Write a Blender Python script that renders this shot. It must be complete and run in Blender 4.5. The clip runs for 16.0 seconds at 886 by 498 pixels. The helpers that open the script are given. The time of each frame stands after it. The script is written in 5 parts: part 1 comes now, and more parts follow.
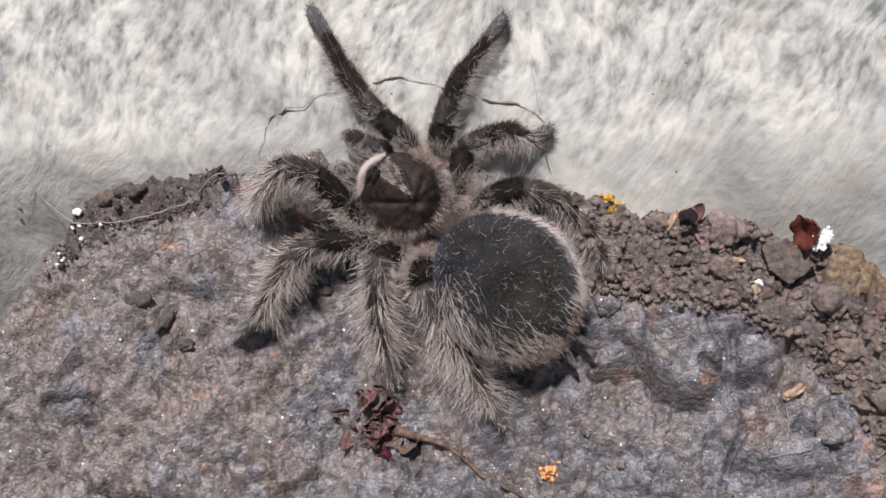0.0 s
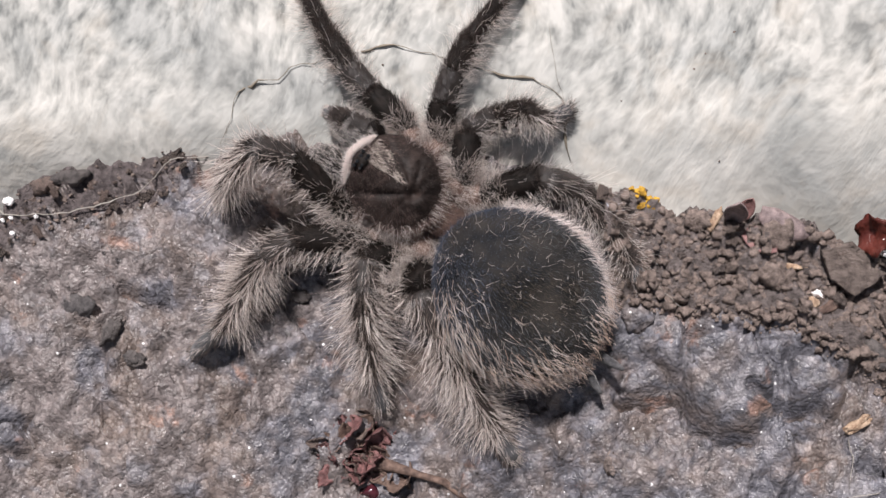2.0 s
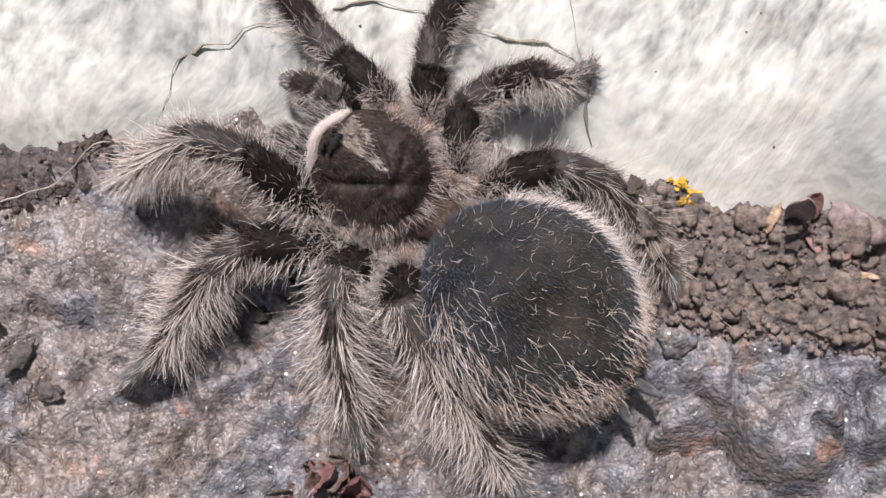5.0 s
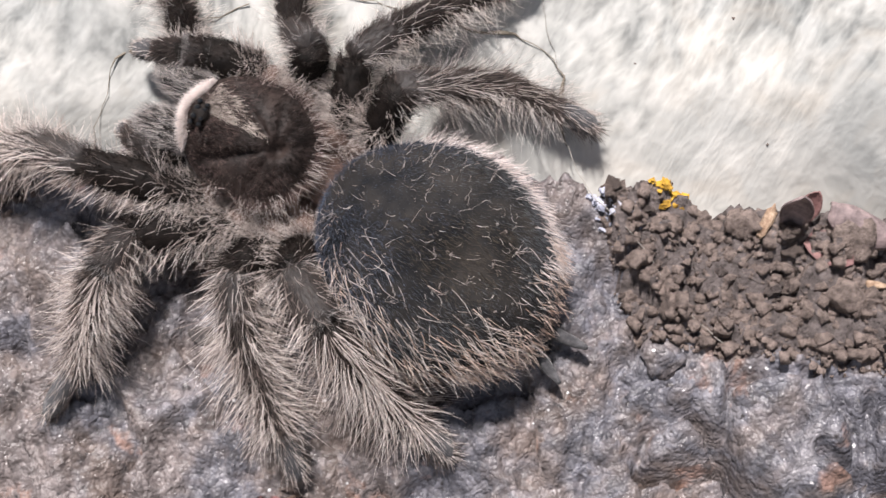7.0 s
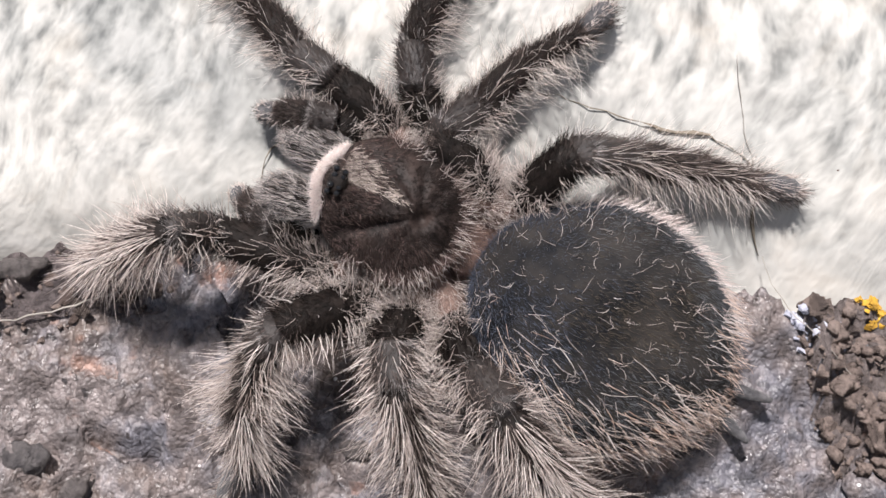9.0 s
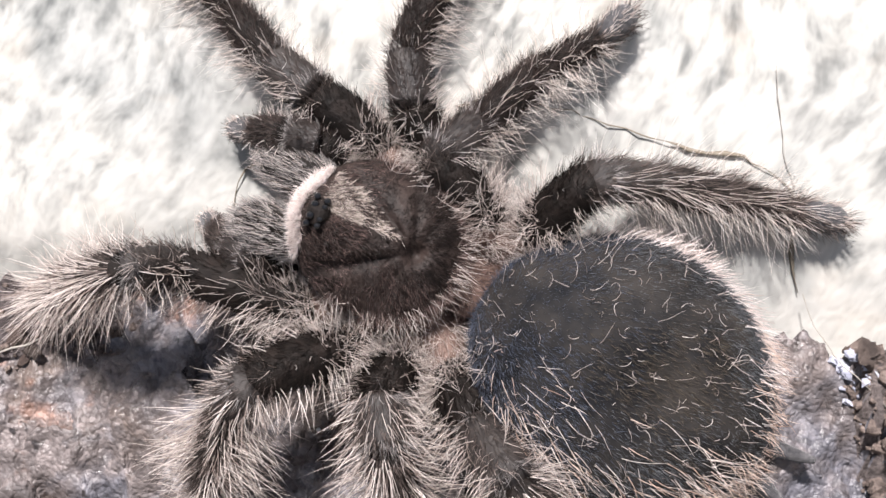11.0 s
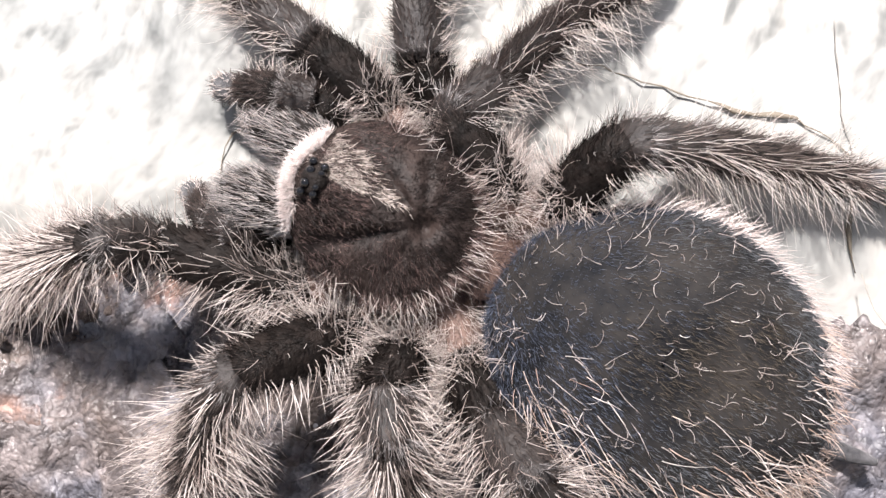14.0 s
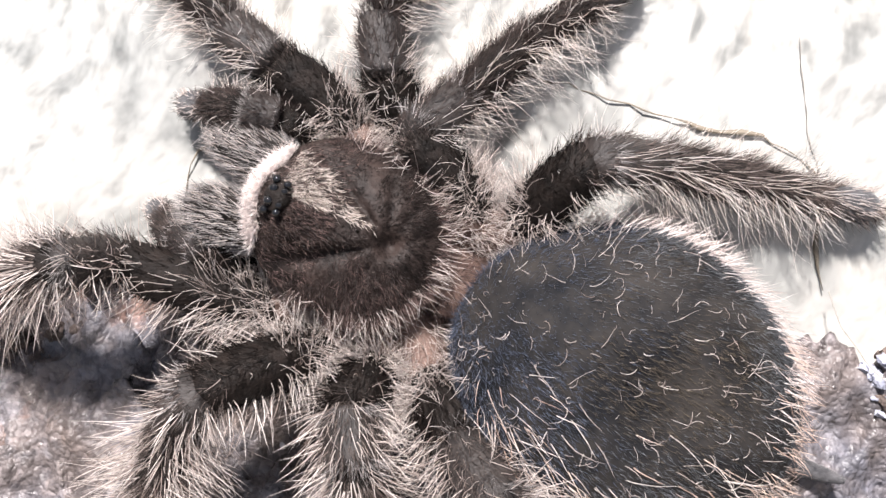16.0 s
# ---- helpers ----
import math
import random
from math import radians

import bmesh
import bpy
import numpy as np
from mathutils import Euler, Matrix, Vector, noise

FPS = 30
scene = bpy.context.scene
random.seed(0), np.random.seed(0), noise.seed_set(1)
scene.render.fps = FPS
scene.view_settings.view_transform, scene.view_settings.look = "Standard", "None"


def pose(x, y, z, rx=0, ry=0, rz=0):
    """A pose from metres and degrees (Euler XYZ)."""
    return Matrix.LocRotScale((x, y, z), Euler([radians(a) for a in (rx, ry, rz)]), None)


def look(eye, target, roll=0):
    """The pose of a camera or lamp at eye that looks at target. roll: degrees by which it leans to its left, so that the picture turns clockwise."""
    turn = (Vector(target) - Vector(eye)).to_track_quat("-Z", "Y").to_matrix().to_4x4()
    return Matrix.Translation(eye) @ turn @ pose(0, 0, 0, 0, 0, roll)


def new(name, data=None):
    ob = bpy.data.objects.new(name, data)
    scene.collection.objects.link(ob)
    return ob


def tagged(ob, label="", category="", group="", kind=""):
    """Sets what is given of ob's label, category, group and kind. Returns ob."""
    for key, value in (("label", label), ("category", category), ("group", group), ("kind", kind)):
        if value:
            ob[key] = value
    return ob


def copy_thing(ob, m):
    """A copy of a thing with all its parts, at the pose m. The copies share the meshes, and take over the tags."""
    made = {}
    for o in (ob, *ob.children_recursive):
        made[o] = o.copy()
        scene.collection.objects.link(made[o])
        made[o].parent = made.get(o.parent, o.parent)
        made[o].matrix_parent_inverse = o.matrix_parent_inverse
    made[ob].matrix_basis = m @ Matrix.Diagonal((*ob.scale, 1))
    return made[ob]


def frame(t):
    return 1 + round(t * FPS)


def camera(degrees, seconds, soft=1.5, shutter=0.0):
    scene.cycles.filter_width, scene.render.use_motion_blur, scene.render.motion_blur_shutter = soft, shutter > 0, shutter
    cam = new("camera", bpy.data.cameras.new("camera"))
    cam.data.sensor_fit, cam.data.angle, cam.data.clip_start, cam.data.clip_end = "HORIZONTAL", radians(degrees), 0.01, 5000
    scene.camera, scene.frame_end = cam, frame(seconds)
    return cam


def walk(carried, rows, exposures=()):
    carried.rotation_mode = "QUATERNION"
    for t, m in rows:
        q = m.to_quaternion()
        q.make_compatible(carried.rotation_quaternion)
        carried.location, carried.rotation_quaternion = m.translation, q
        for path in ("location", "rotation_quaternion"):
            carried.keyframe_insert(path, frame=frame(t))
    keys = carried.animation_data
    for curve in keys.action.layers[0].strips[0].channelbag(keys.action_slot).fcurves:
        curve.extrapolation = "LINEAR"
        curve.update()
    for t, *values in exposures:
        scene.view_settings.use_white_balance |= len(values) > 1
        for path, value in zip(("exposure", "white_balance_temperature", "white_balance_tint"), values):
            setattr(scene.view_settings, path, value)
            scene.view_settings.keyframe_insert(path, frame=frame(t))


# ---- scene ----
cam = camera(40.0, 16.0, 1.5, 0.5)
PATH = [
    (0, (-0.00623, -0.10580, 0.17032), (-0.04469, 0.07423, -0.06656), -9.13),
    (0.5, (-0.00790, -0.10075, 0.16318), (-0.04577, 0.07917, -0.07388), -8.76),
    (1, (-0.00990, -0.09656, 0.15659), (-0.04743, 0.08524, -0.07908), -8.35),
    (1.5, (-0.01195, -0.09130, 0.15128), (-0.04726, 0.08967, -0.08538), -7.81),
    (2, (-0.01374, -0.08688, 0.14551), (-0.04605, 0.09371, -0.09186), -7.00),
    (2.5, (-0.01489, -0.08274, 0.14022), (-0.04562, 0.09780, -0.09739), -6.64),
    (3, (-0.01679, -0.07909, 0.13553), (-0.04490, 0.10156, -0.10233), -6.08),
    (3.5, (-0.01793, -0.07579, 0.13145), (-0.04573, 0.10502, -0.10633), -5.98),
    (4, (-0.01945, -0.07227, 0.12773), (-0.04490, 0.10809, -0.11065), -5.50),
    (4.2, (-0.02000, -0.07073, 0.12656), (-0.04395, 0.10873, -0.11264), -5.20),
    (6.3, (-0.02461, -0.06262, 0.11021), (-0.04164, 0.12389, -0.12415), -3.07),
    (6.5, (-0.02130, -0.06245, 0.10923), (-0.04520, 0.12576, -0.12316), -4.88),
    (7, (-0.01663, -0.06172, 0.10740), (-0.04218, 0.12860, -0.12309), -5.71),
    (7.5, (-0.01558, -0.05208, 0.11416), (-0.03442, 0.12870, -0.12451), -4.76),
    (8, (-0.02133, -0.05384, 0.11055), (-0.05067, 0.13520, -0.12054), -6.35),
    (8.5, (-0.03346, -0.05109, 0.10953), (-0.05546, 0.14087, -0.11997), -3.74),
    (9, (-0.03617, -0.04989, 0.10634), (-0.05867, 0.14478, -0.12080), -3.46),
    (9.2, (-0.03607, -0.04854, 0.10542), (-0.05934, 0.14690, -0.12099), -3.62),
    (11.5, (-0.03727, -0.03671, 0.09467), (-0.05954, 0.15532, -0.13474), -3.30),
    (12, (-0.03555, -0.03599, 0.09083), (-0.05890, 0.15769, -0.13708), -3.23),
    (12.5, (-0.03747, -0.03258, 0.09017), (-0.06034, 0.15826, -0.14017), -3.23),
    (13, (-0.03842, -0.03159, 0.08905), (-0.06111, 0.15914, -0.14140), -3.05),
    (13.5, (-0.03953, -0.03151, 0.08916), (-0.06222, 0.15899, -0.14147), -3.23),
    (14, (-0.03855, -0.03108, 0.08885), (-0.06188, 0.15890, -0.14216), -3.63),
    (14.5, (-0.03914, -0.03154, 0.08839), (-0.06014, 0.16082, -0.14087), -3.12),
    (15, (-0.03927, -0.03168, 0.08829), (-0.05857, 0.16141, -0.14050), -2.79),
    (15.5, (-0.03805, -0.03102, 0.08854), (-0.05813, 0.16167, -0.14051), -2.96),
    (16, (-0.03697, -0.03054, 0.08864), (-0.05753, 0.16242, -0.14014), -2.98),
]
EXPOSURES = [(0.0, 0.35, 6500, 14), (4.2, 0.69, 6500, 14), (6.5, 0.84, 6500, 14), (7.5, 0.68, 6500, 14), (9.2, 0.79, 6500, 14), (11.5, 1.09, 6500, 14), (13.0, 1.25, 6500, 14), (16.0, 1.27, 6500, 14)]
walk(cam, [(t, look(eye, target, roll)) for t, eye, target, roll in PATH], EXPOSURES)

# ---- light ----
world = bpy.data.worlds.new("world")
scene.world = world
world.use_nodes = True
sky = world.node_tree.nodes.new("ShaderNodeTexSky")
sky.sky_type, sky.sun_disc = "NISHITA", False
SUN = Vector((-0.09, -0.06, 1.0)).normalized()
sky.sun_elevation = math.asin(SUN.z)
sky.sun_rotation = math.atan2(SUN.x, SUN.y)
haze = world.node_tree.nodes.new("ShaderNodeHueSaturation")
haze.inputs["Saturation"].default_value = 0.5
world.node_tree.links.new(sky.outputs[0], haze.inputs["Color"])
world.node_tree.links.new(haze.outputs[0], world.node_tree.nodes["Background"].inputs[0])
world.node_tree.nodes["Background"].inputs[1].default_value = 0.052
sun = new("sun", bpy.data.lights.new("sun", "SUN"))
sun.data.energy, sun.data.angle, sun.data.color = 5.0, radians(4.0), (1.0, 0.965, 0.93)
sun.matrix_world = look(SUN, (0, 0, 0))


# ---- materials ----
def material(name, rough=0.7, spec=0.3):
    m = bpy.data.materials.new(name)
    m.use_nodes = True
    b = m.node_tree.nodes["Principled BSDF"]
    b.inputs["Roughness"].default_value = rough
    b.inputs["Specular IOR Level"].default_value = spec
    return m, m.node_tree, b


def node(nt, kind, **sets):
    n = nt.nodes.new(kind)
    for key, value in sets.items():
        n.inputs[key].default_value = value
    return n


def coords(nt, which="Object"):
    return nt.nodes.new("ShaderNodeTexCoord").outputs[which]


def noise_of(nt, vec, scale, detail=4.0, rough=0.55, distort=0.0):
    n = node(nt, "ShaderNodeTexNoise", Scale=scale, Detail=detail, Roughness=rough, Distortion=distort)
    nt.links.new(vec, n.inputs["Vector"])
    return n.outputs["Fac"]


def ramp(nt, fac, stops):
    n = nt.nodes.new("ShaderNodeValToRGB")
    e = n.color_ramp.elements
    while len(e) < len(stops):
        e.new(0.5)
    for k, (at, col) in enumerate(stops):
        e[k].position, e[k].color = at, (*col, 1)
    nt.links.new(fac, n.inputs[0])
    return n.outputs[0]


def mix(nt, fac, a, b, blend="MIX"):
    n = nt.nodes.new("ShaderNodeMix")
    n.data_type, n.blend_type = "RGBA", blend
    for socket, value in ((n.inputs[0], fac), (n.inputs[6], a), (n.inputs[7], b)):
        if isinstance(value, (int, float)):
            socket.default_value = value
        elif isinstance(value, tuple):
            socket.default_value = (*value, 1)
        else:
            nt.links.new(value, socket)
    return n.outputs[2]


def grey(v):
    return (v, v, v)


def bump(nt, b, height, strength, distance):
    n = node(nt, "ShaderNodeBump", Strength=strength, Distance=distance)
    nt.links.new(height, n.inputs["Height"])
    nt.links.new(n.outputs[0], b.inputs["Normal"])


def mat_rock():
    m, nt, b = material("rock", 0.55, 0.5)
    c = coords(nt)
    # blue-grey skin, more of it towards the cracked plate
    s = nt.nodes.new("ShaderNodeSeparateXYZ")
    nt.links.new(c, s.inputs[0])
    lean = node(nt, "ShaderNodeMapRange")
    nt.links.new(s.outputs[0], lean.inputs[0])
    for k, value in ((1, -0.09), (2, 0.02), (3, -0.05), (4, 0.10)):
        lean.inputs[k].default_value = value
    add = nt.nodes.new("ShaderNodeMath")
    add.operation = "ADD"
    nt.links.new(noise_of(nt, c, 95, 4, 0.6), add.inputs[0])
    nt.links.new(lean.outputs[0], add.inputs[1])
    blue = ramp(nt, add.outputs[0], [(0.46, grey(0)), (0.58, grey(0.95))])
    col = mix(nt, blue, (0.146, 0.125, 0.121), (0.106, 0.105, 0.121))
    brown = ramp(nt, noise_of(nt, c, 60, 5, 0.62), [(0.50, grey(0)), (0.60, grey(0.8))])
    col = mix(nt, brown, col, (0.138, 0.107, 0.092))
    pale = ramp(nt, noise_of(nt, c, 190, 5, 0.62), [(0.56, grey(0)), (0.68, grey(0.55))])
    col = mix(nt, pale, col, (0.24, 0.225, 0.232))
    rust = ramp(nt, noise_of(nt, c, 130, 4, 0.6), [(0.63, grey(0)), (0.70, grey(0.6))])
    col = mix(nt, rust, col, (0.26, 0.145, 0.105))
    warp = node(nt, "ShaderNodeTexNoise", Scale=600.0, Detail=2.0)
    nt.links.new(c, warp.inputs["Vector"])
    bent = nt.nodes.new("ShaderNodeVectorMath")
    bent.operation = "MULTIPLY_ADD"
    bent.inputs[1].default_value = (0.0008, 0.0008, 0.0008)
    nt.links.new(warp.outputs["Color"], bent.inputs[0])
    nt.links.new(c, bent.inputs[2])
    chips = []
    for size, low, high in ((330.0, 0.82, 1.18), (850.0, 0.72, 1.30), (2000.0, 0.80, 1.20)):
        cell = node(nt, "ShaderNodeTexVoronoi", Scale=size)
        nt.links.new(bent.outputs[0], cell.inputs["Vector"])
        split = nt.nodes.new("ShaderNodeSeparateXYZ")
        nt.links.new(cell.outputs["Color"], split.inputs[0])
        col = mix(nt, 1.0, col, ramp(nt, split.outputs[0], [(0.0, grey(low)), (1.0, grey(high))]), "MULTIPLY")
        chips.append(mix(nt, 0.5, ramp(nt, cell.outputs["Distance"], [(0.0, grey(1)), (0.8, grey(0))]), split.outputs[1]))
    # shaded recesses painted as dark spots, without any relief
    pit_shade = ramp(nt, noise_of(nt, c, 520, 4, 0.6), [(0.30, grey(1)), (0.37, grey(0))])
    col = mix(nt, pit_shade, col, (0.040, 0.035, 0.036))
    # scattered bright mineral grains
    grains = node(nt, "ShaderNodeTexVoronoi", Scale=900.0)
    nt.links.new(c, grains.inputs["Vector"])
    pick = nt.nodes.new("ShaderNodeSeparateXYZ")
    nt.links.new(grains.outputs["Color"], pick.inputs[0])
    chosen = ramp(nt, pick.outputs[1], [(0.965, grey(0)), (0.972, grey(1))])
    near = ramp(nt, grains.outputs["Distance"], [(0.14, grey(1)), (0.22, grey(0))])
    shine = mix(nt, 1.0, chosen, near, "MULTIPLY")
    col = mix(nt, shine, col, (0.78, 0.77, 0.77))
    nt.links.new(col, b.inputs["Base Color"])
    gloss = ramp(nt, noise_of(nt, c, 800, 3, 0.6), [(0.36, grey(0.24)), (0.62, grey(0.50))])
    nt.links.new(mix(nt, shine, gloss, grey(0.10)), b.inputs["Roughness"])
    rough = mix(nt, 0.30, mix(nt, 0.5, chips[0], chips[1]), chips[2])
    rough = mix(nt, 0.35, rough, noise_of(nt, c, 700, 5, 0.6))
    bump(nt, b, rough, 1.0, 0.0013)
    return m


def mat_crumb(name, lo, hi, rough=0.9, scale=900):
    m, nt, b = material(name, rough, 0.2)
    c = coords(nt)
    tint = nt.nodes.new("ShaderNodeObjectInfo").outputs["Random"]
    island = nt.nodes.new("ShaderNodeNewGeometry").outputs["Random Per Island"]
    col = ramp(nt, noise_of(nt, c, scale, 4, 0.65), [(0.3, lo), (0.7, hi)])
    both = nt.nodes.new("ShaderNodeMath")
    both.operation = "ADD"
    nt.links.new(tint, both.inputs[0])
    nt.links.new(island, both.inputs[1])
    col = mix(nt, 1.0, col, ramp(nt, both.outputs[0], [(0.0, (0.66, 0.66, 0.70)), (0.5, grey(0.95)), (1.0, (1.28, 1.20, 1.12))]), "MULTIPLY")
    nt.links.new(col, b.inputs["Base Color"])
    bump(nt, b, noise_of(nt, c, scale * 1.4, 7, 0.72), 1.0, 0.0012)
    return m


def mat_wall():
    m, nt, b = material("rough white limewash", 0.8, 0.3)
    c = coords(nt)
    turned = nt.nodes.new("ShaderNodeMapping")
    turned.inputs["Rotation"].default_value = (0, radians(66), 0)
    turned.inputs["Scale"].default_value = (1, 0, 1.24)
    nt.links.new(c, turned.inputs[0])
    # brush strokes that bend slowly from place to place
    sway = node(nt, "ShaderNodeTexNoise", Scale=40.0, Detail=1.0)
    nt.links.new(turned.outputs[0], sway.inputs["Vector"])
    bent = nt.nodes.new("ShaderNodeVectorMath")
    bent.operation = "MULTIPLY_ADD"
    bent.inputs[1].default_value = (0.0, 0.012, 0.012)
    nt.links.new(sway.outputs["Color"], bent.inputs[0])
    nt.links.new(turned.outputs[0], bent.inputs[2])
    place = nt.nodes.new("ShaderNodeMapping")
    place.inputs["Scale"].default_value = (0.50, 1.0, 1.0)
    nt.links.new(bent.outputs[0], place.inputs[0])
    v = place.outputs[0]
    # shading of the stroke relief is painted too: dark hollows, light ridges
    strokes = ramp(nt, noise_of(nt, v, 560, 2.6, 0.6, 0.15), [(0.31, (0.20, 0.205, 0.20)), (0.46, (0.395, 0.395, 0.378)), (0.64, (0.58, 0.57, 0.545))])
    # smoothed plaster along the foot, strokes above
    s = nt.nodes.new("ShaderNodeSeparateXYZ")
    nt.links.new(c, s.inputs[0])
    height = node(nt, "ShaderNodeMapRange")
    nt.links.new(s.outputs[2], height.inputs[0])
    for k, value in ((1, 0.012), (2, 0.034), (3, 0.15), (4, 0.85)):
        height.inputs[k].default_value = value
    foot = ramp(nt, mix(nt, 0.5, noise_of(nt, c, 120, 3, 0.5), height.outputs[0]), [(0.38, grey(0.18)), (0.60, grey(1))])
    smooth = ramp(nt, noise_of(nt, c, 160, 3, 0.5), [(0.34, (0.40, 0.395, 0.375)), (0.64, (0.52, 0.51, 0.485))])
    col = mix(nt, foot, smooth, strokes)
    patch = ramp(nt, noise_of(nt, c, 75, 3, 0.55, 0.4), [(0.36, (0.74, 0.76, 0.765)), (0.58, (1.03, 1.025, 1.005))])
    warm = ramp(nt, noise_of(nt, c, 130, 3, 0.6, 0.5), [(0.54, grey(0)), (0.74, grey(0.30))])
    col = mix(nt, 1.0, col, patch, "MULTIPLY")
    col = mix(nt, warm, col, (0.50, 0.43, 0.35))
    nt.links.new(col, b.inputs["Base Color"])
    bump(nt, b, noise_of(nt, v, 560, 2.2, 0.55, 0.15), 0.24, 0.0012)
    return m


def mat_ground():
    m, nt, b = material("dusty soil", 0.95, 0.15)
    c = coords(nt)
    col = ramp(nt, noise_of(nt, c, 40, 8, 0.7), [(0.3, (0.10, 0.085, 0.07)), (0.7, (0.26, 0.23, 0.19))])
    nt.links.new(col, b.inputs["Base Color"])
    bump(nt, b, noise_of(nt, c, 220, 6, 0.7), 0.8, 0.003)
    return m


def mat_hair(name, dark, light, rough=0.42, through_light=0.35, spec=0.5):
    m, nt, b = material(name, rough, spec)
    island = nt.nodes.new("ShaderNodeNewGeometry").outputs["Random Per Island"]
    col = ramp(nt, island, [(0.0, dark), (1.0, light)])
    nt.links.new(col, b.inputs["Base Color"])
    if through_light:
        glow = nt.nodes.new("ShaderNodeBsdfTranslucent")
        nt.links.new(col, glow.inputs[0])
        both = nt.nodes.new("ShaderNodeMixShader")
        both.inputs[0].default_value = through_light
        nt.links.new(b.outputs[0], both.inputs[1])
        nt.links.new(glow.outputs[0], both.inputs[2])
        nt.links.new(both.outputs[0], nt.nodes["Material Output"].inputs[0])
    return m


def mat_skin(name, lo, hi, rough=0.5, scale=700, sheen=0.0, relief=0.00025, spec=0.4):
    m, nt, b = material(name, rough, spec)
    c = coords(nt)
    col = ramp(nt, noise_of(nt, c, scale, 5, 0.65), [(0.35, lo), (0.68, hi)])
    nt.links.new(col, b.inputs["Base Color"])
    if sheen:
        b.inputs["Sheen Weight"].default_value = sheen
        b.inputs["Sheen Roughness"].default_value = 0.35
    bump(nt, b, noise_of(nt, c, scale * 4, 4, 0.7), 0.7, relief)
    return m


def mat_striped():
    # two bare pale lines along the upper side of the knee joint
    m, nt, b = material("knee skin with bare lines", 0.5, 0.4)
    c = coords(nt)
    s = nt.nodes.new("ShaderNodeSeparateXYZ")
    nt.links.new(c, s.inputs[0])
    d = nt.nodes.new("ShaderNodeMath")
    d.operation = "ABSOLUTE"
    nt.links.new(s.outputs[1], d.inputs[0])
    line = ramp(nt, d.outputs[0], [(0.00034, grey(0)), (0.00040, grey(1)), (0.00062, grey(1)), (0.00070, grey(0))])
    up = ramp(nt, s.outputs[2], [(0.0004, grey(0)), (0.0008, grey(1))])
    fac = mix(nt, 1.0, line, up, "MULTIPLY")
    base = ramp(nt, noise_of(nt, c, 900, 4, 0.6), [(0.3, (0.012, 0.010, 0.010)), (0.7, (0.040, 0.033, 0.030))])
    nt.links.new(mix(nt, fac, base, (0.40, 0.33, 0.29)), b.inputs["Base Color"])
    bump(nt, b, noise_of(nt, c, 2500, 4, 0.7), 0.6, 0.0003)
    return m


M_ROCK = mat_rock()
M_SOIL = mat_crumb("dark crumbly soil", (0.085, 0.071, 0.067), (0.31, 0.262, 0.247))
M_STONE = mat_crumb("grey stone", (0.050, 0.048, 0.052), (0.150, 0.142, 0.145), 0.6, 700)
M_SLATE = mat_crumb("brown slate", (0.066, 0.056, 0.054), (0.19, 0.163, 0.154), 0.7, 800)
M_WALL = mat_wall()
M_GROUND = mat_ground()
M_PALE = mat_hair("pale bristles", (0.38, 0.305, 0.27), (0.95, 0.88, 0.84), 0.42, 0.40)
M_TAN = mat_hair("tan bristles", (0.50, 0.34, 0.26), (0.95, 0.80, 0.70))
M_SMOKE = mat_hair("smoky underfur", (0.018, 0.014, 0.0125), (0.155, 0.122, 0.109), 0.55, 0.06, 0.25)
M_BLACK_FUR = mat_hair("black velvet fur", (0.002, 0.0016, 0.0014), (0.015, 0.011, 0.0095), 0.65, 0.0, 0.10)
M_BROWN_FUR = mat_hair("brown velvet fur", (0.0065, 0.0044, 0.0038), (0.062, 0.042, 0.036), 0.45, 0.0, 0.35)
M_ROSY_FUR = mat_hair("rosy brown fur", (0.020, 0.013, 0.012), (0.19, 0.125, 0.112), 0.5, 0.0, 0.3)
M_GREY_SHEEN_FUR = mat_hair("slate grey fur with painted sheen", (0.020, 0.0215, 0.024), (0.150, 0.158, 0.172), 0.5, 0.0, 0.25)
M_BLUE_SHEEN_FUR = mat_hair("black fur with painted blue sheen", (0.008, 0.0105, 0.018), (0.092, 0.112, 0.160), 0.45, 0.0, 0.4)
M_EARTH_FUR = mat_hair("earth brown fur", (0.014, 0.0112, 0.0085), (0.112, 0.091, 0.068), 0.55, 0.0, 0.2)
M_PINK_FUR = mat_hair("pinkish white fur", (0.64, 0.53, 0.49), (0.97, 0.91, 0.89), 0.4, 0.3)
M_LEG = mat_skin("dark leg skin", (0.004, 0.003, 0.0025), (0.016, 0.011, 0.009), 0.55, 900, 0.0, 0.00025, 0.2)
M_KNEE = mat_striped()
M_FOOT = mat_skin("charcoal foot pad", (0.030, 0.030, 0.033), (0.095, 0.092, 0.096), 0.8, 1600, 0.2)
M_ABDOMEN = mat_skin("black abdomen skin", (0.006, 0.0065, 0.008), (0.034, 0.030, 0.027), 0.75, 190, 0.0, 0.00010, 0.12)
M_CARAPACE = mat_skin("brown carapace", (0.006, 0.004, 0.0035), (0.040, 0.027, 0.023), 0.6, 330, 0.0, 0.0003, 0.25)
M_COXA = mat_skin("pinkish brown joint skin", (0.09, 0.055, 0.045), (0.24, 0.16, 0.13), 0.6, 800)
M_EYE, _nt, _b = material("black eye", 0.08, 0.6)
_b.inputs["Base Color"].default_value = (0.004, 0.004, 0.005, 1)
M_CRIMSON = mat_skin("dried crimson petal", (0.045, 0.020, 0.021), (0.25, 0.120, 0.115), 0.5, 700, 0.0, 0.0006)
M_BERRY = mat_skin("dark red pod", (0.030, 0.006, 0.010), (0.075, 0.018, 0.025), 0.18, 500, 0, 0.0001)
